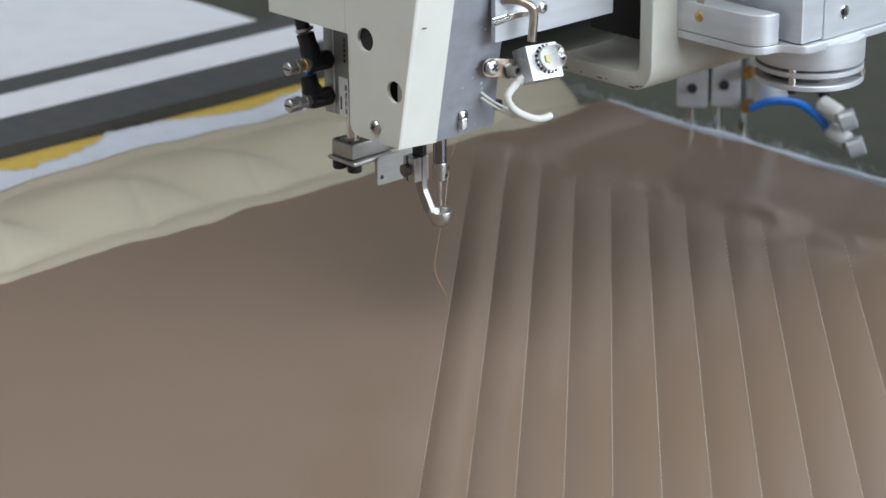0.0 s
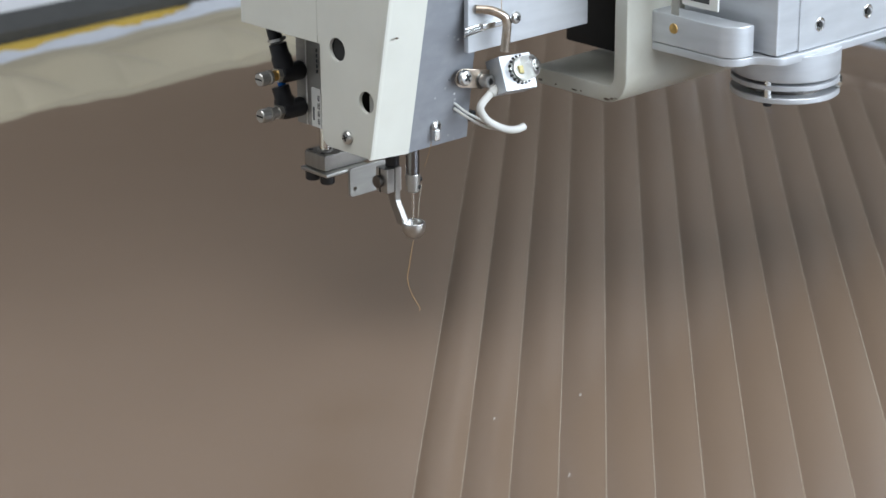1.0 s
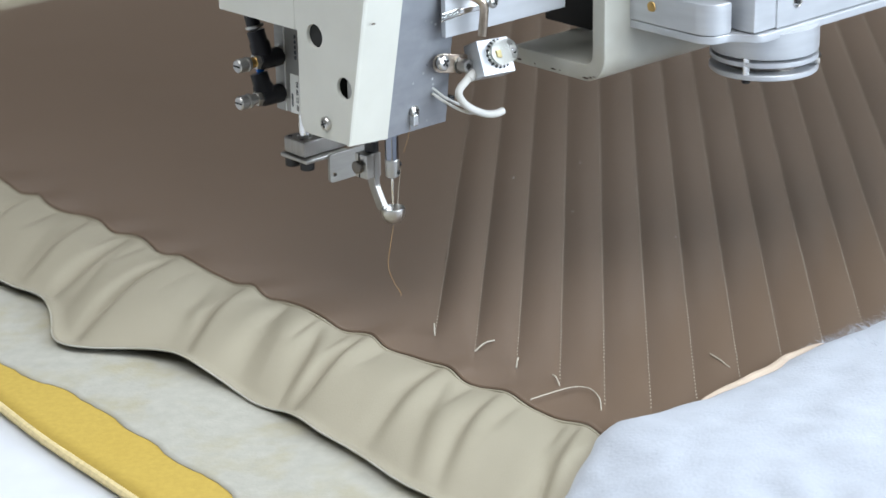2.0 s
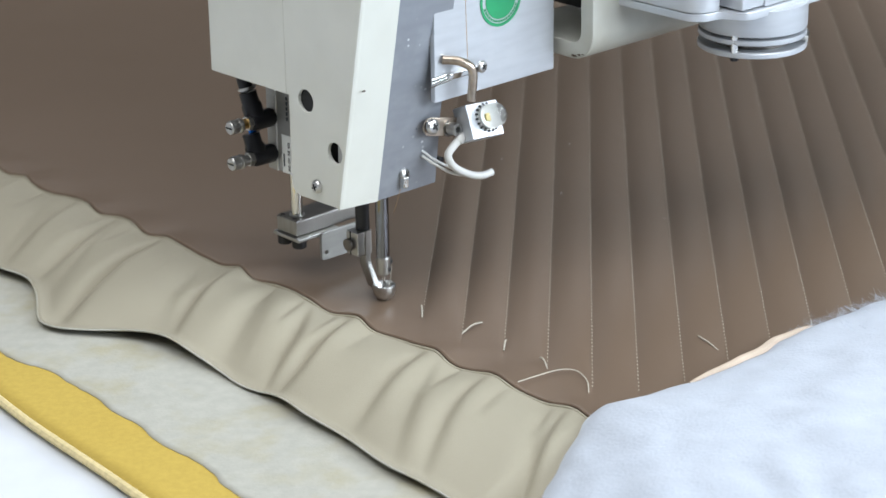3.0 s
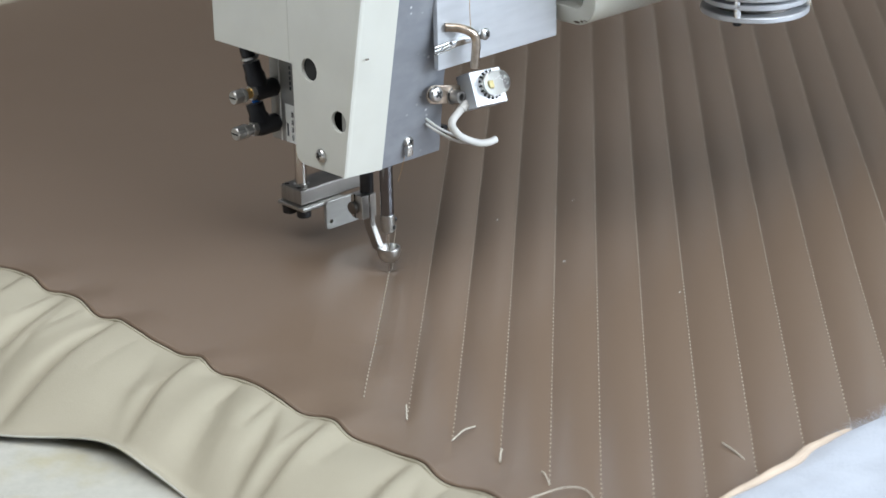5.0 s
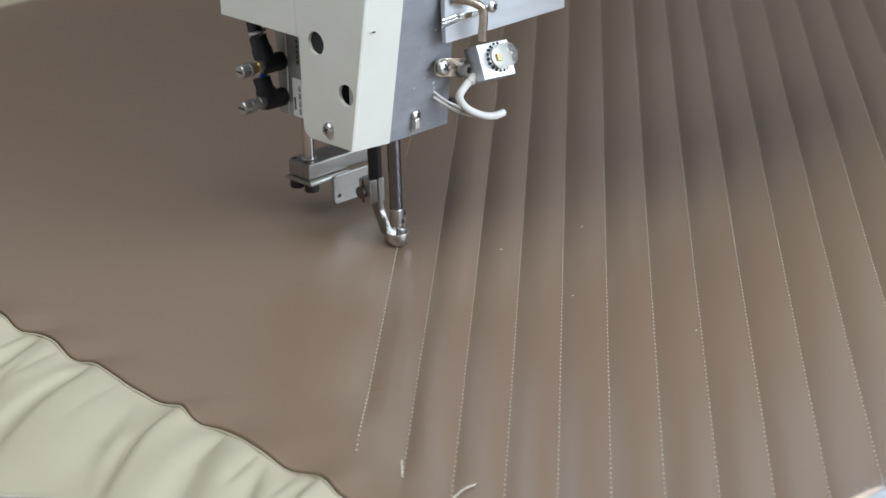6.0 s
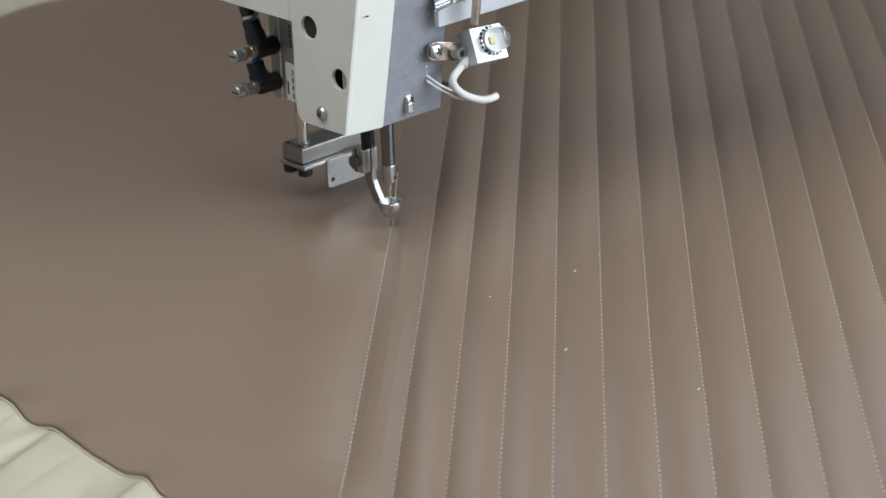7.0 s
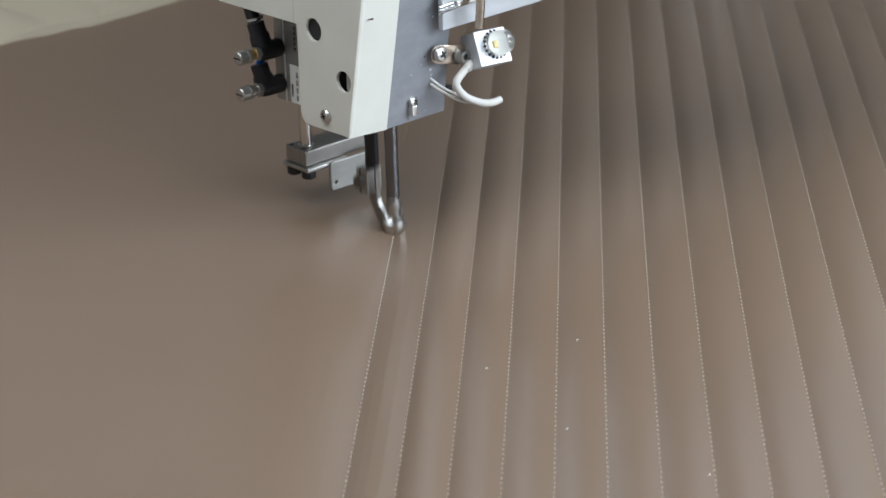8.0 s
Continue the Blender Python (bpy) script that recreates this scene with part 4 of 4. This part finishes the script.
# ---------- gantry: channel, housing and drum beside the head ----------
def gantry():
    ob = empty("gantry_arm", pose(0, 0, 0), "cream steel channel carrying an aluminium motor housing", "gantry arm")
    # channel section, in (b, z), open to the back
    # top runs far above the view so its shadow darkens the far leather
    t, r, bo, zo, bi, top = 0.008, 0.016, -0.0555, 0.1348, 0.0195, 1.25
    outer = [(bi, zo)] + [(bo + r - r * math.sin(radians(i * 15)), zo + r - r * math.cos(radians(i * 15))) for i in range(7)] + [(bo, top)]
    ri = r - t
    inner = [(bo + t, top)] + [(bo + r - ri * math.sin(radians(i * 15)), zo + r - ri * math.cos(radians(i * 15))) for i in range(6, -1, -1)] + [(bi, zo + t)]
    part("channel", plate(outer + inner, [], 0.55, frame_of((0.1190, 0, 0), (0, 1, 0), (0, 0, 1)), 0.0012), CHIPPED, ob, "cream painted steel channel with chipped edges")
    rnd = random.Random(11)
    for i in range(9):
        b = rnd.choice((-0.0475, -0.046, -0.040, -0.018, 0.006, 0.012)) + rnd.gauss(0, 0.003)
        b = max(b, -0.050)
        z = zo + 0.0010 + max(0, -0.0405 - b) ** 2 * 32
        r0 = rnd.uniform(0.0004, 0.0010)
        bm = turned([(0, r0), (0.0003, r0 * 0.8)], (0.1189, b, z + rnd.uniform(0, 0.0012)), (-1, b, z), seg=7)
        bmesh.ops.scale(bm, vec=(1, rnd.uniform(0.8, 3.5), rnd.uniform(0.4, 0.9)), space=Matrix.Translation((0, -b, -z)), verts=bm.verts)
        part("paint_chip", bm, CHIP_AND_GROOVE, ob)
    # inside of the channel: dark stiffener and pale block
    # the stiffener's near-black colour holds the channel's deep shade
    part("stiffener", box(0.166, 0.178, -0.0465, 0.0400, 0.1480, 1.25, 0.001), INSIDE, ob, "plate inside the channel, deep shade in its near-black colour")
    # plate added to keep light from above off the lower flange
    part("channel_shade_plate", box(0.1195, 0.60, -0.0470, 0.0190, 0.206, 0.210, 0.0005), INSIDE, ob, "added near-black plate that shades the inside of the channel")

    # motor housing: thick plate with rounded corner
    ha, hb = 0.1418, -0.1190
    rr = 0.012

    def round_corner(first=0):
        return [(ha + rr - rr * math.cos(radians(i * 15)), hb + rr - rr * math.sin(radians(i * 15))) for i in range(first, 7)]
    lip = hb - 0.0160
    base = [(0.40, -0.0560), (ha, -0.0560)] + round_corner() + [(0.1560, hb - 0.0003), (0.1600, hb - 0.0030), (0.1632, hb - 0.0090), (0.1660, hb - 0.0135), (0.1710, lip), (0.40, lip)]
    house = part("housing_plate", plate(base, [], 0.0050, pose(0, 0, 0.1655), 0.0008), ALU, ob, "aluminium housing plate")
    wall_ = [(ha, -0.0560)] + round_corner() + [(ha + rr + 0.003, hb), (ha + rr + 0.003, hb + 0.006), (ha + 0.014, hb + 0.012), (ha + 0.014, -0.0560)]
    part("housing_wall", plate(wall_, [], 0.0190, pose(0, 0, 0.1706), 0.0012), ALU, ob, "rounded aluminium housing wall")
    part("slot", plate(rounded(-0.0765, -0.0705, 0.1775, 0.2050, 0.0029), [], 0.0004, frame_of((ha - 0.0002, 0, 0), (0, 1, 0), (0, 0, 1)), 0.0001), SATIN, house)
    part("slot_screw", turned([(0, 0.0036), (0.0014, 0.0030), (0.0018, 0.0001)], (ha - 0.0004, -0.0738, 0.1815), (-1, -0.0738, 0.1815)), BRASS, house, "brass screw in the slot")
    # block height above the view is likewise added for its shadow
    part("motor_block", box(0.1640, 0.40, lip + 0.0025, -0.060, 0.1709, 1.2, 0.002), ALU, ob, "aluminium motor block")
    part("block_step", box(0.1830, 0.40, lip + 0.0012, lip + 0.006, 0.1708, 1.2, 0.001), ALU, ob)
    for a in (0.2010, 0.2460):
        s = part("countersunk_screw", turned([(0, 0.0042), (0.0004, 0.0042), (0.0006, 0.0036), (0.0002, 0.0024)], (a, lip + 0.0012, 0.1845), (a, -1, 0.1845)), STEEL, ob)
        part("recess", turned([(0, 0.0019), (0.0004, 0.0019)], (a, lip + 0.0006, 0.1845), (a, -1, 0.1845), seg=6), INSIDE, s)
    tag = part("code_label", box(ha - 0.0016, ha - 0.0002, -0.1075, -0.0800, 0.1975, 0.2400, 0.0004), LABEL, house, "pale plate with a plain grey panel")
    part("label_panel", box(ha - 0.0019, ha - 0.0016, -0.1010, -0.0870, 0.2010, 0.2150, 0), RAIL, tag)
    part("label_mount", box(ha - 0.0060, ha - 0.0003, -0.0690, -0.0553, 0.2010, 0.2400, 0.001), ALU, house)

    # drum below the housing
    c = (0.2020, -0.1090)
    drum = part("drum", turned([(0, 0.0318), (0.0012, 0.0326), (0.0160, 0.0326)], (c[0], c[1], 0.1520), (c[0], c[1], 1), seg=56), ALU, ob, "turned aluminium drum")
    part("drum_disc", turned([(0, 0.0318), (0.0006, 0.0324), (0.0030, 0.0324), (0.0034, 0.0318)], (c[0], c[1], 0.1470), (c[0], c[1], 1), seg=56), ALU, drum)
    part("drum_neck", turned([(0, 0.024), (0.0115, 0.024)], (c[0], c[1], 0.1410), (c[0], c[1], 1), seg=40), DARKSTEEL, drum)
    part("drum_disc", turned([(0, 0.0318), (0.0006, 0.0326), (0.0030, 0.0326), (0.0036, 0.0320)], (c[0], c[1], 0.1392), (c[0], c[1], 1), seg=56), ALU, drum)
    tab = [(0.0335 * math.cos(radians(w)), 0.0335 * math.sin(radians(w))) for w in range(-62, -18, 4)]
    tab += [(0.024 * math.cos(radians(w)), 0.024 * math.sin(radians(w))) for w in range(-22, -63, -4)]
    part("drum_tab", plate([(c[0] + u, c[1] + v) for u, v in tab], [], 0.0042, pose(0, 0, 0.1436), 0.0004), STEEL, drum, "bright raised tab on the ring")
    for a in (200, 320):
        x, y = c[0] + 0.030 * math.cos(radians(a)), c[1] + 0.030 * math.sin(radians(a))
        part("pin", rod((x, y, 0.1392), (x, y, 0.1540), 0.0024), STEEL, drum, "steel pin")
        part("pin_end", rod((x, y, 0.1372), (x, y, 0.1392), 0.0026), BLACKOX, drum)
    return ob


gantry_arm = gantry()

# ---------- the line being sewn ----------
SHIFT = [(0, -0.676), (0.3, -0.556), (0.6, -0.420), (1.0, -0.235), (1.2, -0.145), (1.5, -0.015), (1.7, 0.083), (1.8, 0.124), (1.9, 0.137), (2.0, 0.139), (2.2, 0.1385), (2.9, 0.138),
         (3.1, 0.124), (3.3, 0.106), (3.5, 0.092), (4.0, 0.046), (4.5, 0.0), (5.2, -0.064), (6.0, -0.137), (6.5, -0.184), (7.0, -0.2295), (7.5, -0.273), (8.0, -0.3185)]


def shift_at(t):
    for (t0, s0), (t1, s1) in zip(SHIFT, SHIFT[1:]):
        if t <= t1:
            return s0 + (s1 - s0) * (t - t0) / (t1 - t0)
    return SHIFT[-1][1]


def sewn_stitches():
    bm = bmesh.new()
    bmesh.ops.create_icosphere(bm, subdivisions=1, radius=1)
    bmesh.ops.scale(bm, vec=(0.00050, 0.00085, 0.0007), verts=bm.verts)
    me = bpy.data.meshes.new("stitch")
    bm.to_mesh(me)
    bm.free()
    me.materials.append(THREAD)
    out = []
    y = -0.134
    while y < 0.318:
        ob = new("stitch", me)
        ob.parent = panel
        out.append((ob, y))
        y += 0.0049
    return out


stitches = sewn_stitches()


def quilt_strips():
    """The leather on both sides of the line being sewn, in short pieces that tip down as the needle passes."""
    out = []
    n = 120
    for i in range(n):
        y0, y1 = STRIP0 + (STRIP1 - STRIP0) * i / n, STRIP0 + (STRIP1 - STRIP0) * (i + 1) / n
        made = []
        for xs in [span(-a, -b, 4) for a, b in zip(FOLDS, FOLDS[1:] + (-0.0002,))] + [span(b, a, 4) for a, b in zip(FAR_FOLDS, FAR_FOLDS[1:] + (0.0,))]:
            v, f = field(xs, span(y0, y1, 3), lambda x, y: (x, y, panel_height(x, y)))
            n0 = len(v)
            v2, f2 = field(xs, [y1, y1 + 0.004], lambda x, y: (x, y, panel_height(x, y) - 0.0001 - (y - y1) * 0.12))
            f += [tuple(i + n0 for i in q) for q in f2]
            made.append(sheet("leather_strip", v + v2, f, LEATHER, panel))
        out.append((made, 0.5 * (y0 + y1)))
    return out


strips = quilt_strips()


def motions():
    gx = [(0, 0.0219, 0.0032), (0.5, 0.0108, -0.0001), (1.0, 0.0102, -0.0019), (1.5, 0.0062, 0.0017), (2.0, 0.0001, -0.0015), (2.6, 0.0, 0.0), (8.0, 0.0, 0.0)]
    walk(gantry_arm, [(t, pose(x, y, 0, 0, 0, TURN)) for t, x, y in gx])

    def gantry_at(t):
        for (t0, x0, y0), (t1, x1, y1) in zip(gx, gx[1:]):
            if t <= t1:
                u = (t - t0) / (t1 - t0)
                return x0 + (x1 - x0) * u, y0 + (y1 - y0) * u
        return 0.0, 0.0
    lift = [(0, 0.0542), (0.5, 0.0545), (1.0, 0.0548), (1.5, 0.0547), (1.9, 0.0540), (2.0, 0.0520), (2.1, 0.0390), (2.2, 0.0240), (2.35, 0.0060), (2.5, 0.0005), (2.7, 0.0), (8.0, 0.0)]
    walk(sewing_head, [(t, pose(*gantry_at(t), z, 0, 0, TURN)) for t, z in lift])
    for ob in (panel, felt_layer, foam_sheet, batting_roll, carrier_frame, air_clamp):
        walk(ob, [(t, pose(0, s, 0)) for t, s in SHIFT])
    walk(foot_lift, [(t, pose(0, 0, z)) for t, z in ((0, 0.0103), (2.5, 0.0103), (2.75, -0.0025), (8.0, -0.0025))])
    feet, bars = [(0, pose(0, 0, 0.0118)), (2.5, pose(0, 0, 0.0118)), (2.75, pose(0, 0, 0.0018))], [(0, pose(0, 0, 0)), (2.75, pose(0, 0, 0))]
    for i in range(87, 241):
        t = i / 30
        c = math.cos(2 * math.pi * 17.55 * (t - 3.5))
        feet.append((t, pose(0, 0, 0.0018 - 0.0060 * c)))
        bars.append((t, pose(0, 0, -0.0215 - 0.0115 * c)))
    walk(presser_foot, feet)
    walk(needle_bar, bars)
    def passing(y, d):
        """The time at which the place y of the work lies d behind the needle."""
        s = -y - d
        for (t0, s0), (ta, sa) in zip(SHIFT[11:], SHIFT[12:]):
            if s0 >= s >= sa and s0 > sa:
                return t0 + (ta - t0) * (s0 - s) / (s0 - sa)
        return 2.9 if s > 0 else 9.0

    bend = math.degrees(math.atan(NEW_SINK / sum(FOLDS)))
    far_bend = -math.degrees(math.atan(NEW_SINK / sum(FAR_FOLDS)))

    def about(x, y, angle):
        pivot = Matrix.Translation((x, y, panel_height(x, y)))
        return pivot @ pose(0, 0, 0, 0, angle, 0) @ pivot.inverted()

    def piece_pose(i, y, u, grade):
        """The pose of piece i beside the new line, drawn in by the share u that changes by grade along the line."""
        near = i < len(FOLDS)
        j, folds, side, angle = (i, FOLDS, -1, bend) if near else (i - len(FOLDS), FAR_FOLDS, 1, far_bend)
        m = Matrix()
        for x in folds[:j + 1]:
            m = m @ about(side * x, y, angle * u)
        mid = 0.5 * (folds[j] + (folds + (0.0,))[j + 1])
        drop = sum(max(0.0, x - mid) for x in folds) * NEW_SINK / sum(folds)
        pivot = Matrix.Translation((side * mid, y, panel_height(side * mid, y)))
        return m @ pivot @ pose(0, 0, 0, math.degrees(math.atan(drop * grade)), 0, 0) @ pivot.inverted()
    steps = [(-1.0, 0.0), (-0.060, 0.0), (-0.042, 0.08), (-0.026, 0.28), (-0.012, 0.62), (0.002, 0.92), (0.016, 1.03), (0.045, 1.0), (9.0, 1.0)]
    grades = [0.0] + [(u1 - u0) / (d1 - d0) for (d0, u0), (d1, u1) in zip(steps, steps[2:])] + [0.0]
    for pieces, y in strips:
        end = min(1.0, max(0.0, (y - STRIP0) / 0.05))
        ramp = 20.0 if end < 1 else 0.0
        d8 = -(y + SHIFT[-1][1])
        last, slant = next((u0 + (u1 - u0) * (d8 - a0) / (a1 - a0), g0 + (g1 - g0) * (d8 - a0) / (a1 - a0)) for (a0, u0), (a1, u1), g0, g1 in zip(steps, steps[1:], grades, grades[1:]) if a0 <= d8 <= a1)
        stages = [(0, 0.0, 0.0)]
        for (d, u), g in zip(steps[1:-1], grades[1:-1]):
            t = passing(y, d)
            if t < 7.95 and t > stages[-1][0] + 0.04:
                stages.append((t, u, g))
        stages.append((8.0, last, slant))
        for i, ob in enumerate(pieces):
            walk(ob, [(t, piece_pose(i, y, u * end, g * end - u * ramp)) for t, u, g in stages])
    # each stitch is pulled up to the surface as the needle passes
    for ob, y in stitches:
        t1 = 8.0
        for (t0, s0), (ta, sa) in zip(SHIFT[11:], SHIFT[12:]):
            if s0 >= -y >= sa:
                t1 = t0 + (ta - t0) * (s0 + y) / (s0 - sa)
                break
        z = panel_height(0.0, y) - (NEW_SINK - 0.0002) * min(1.0, max(0.0, (y - STRIP0) / 0.05)) + 0.0006
        rows = [(0, pose(0, y, z - 0.006)), (max(t1 - 0.1, 0.1), pose(0, y, z - 0.006)), (max(t1, 0.2), pose(0, y, z))]
        if t1 < 7.9:
            rows.append((8.0, pose(0, y, z)))
        walk(ob, rows)


motions()
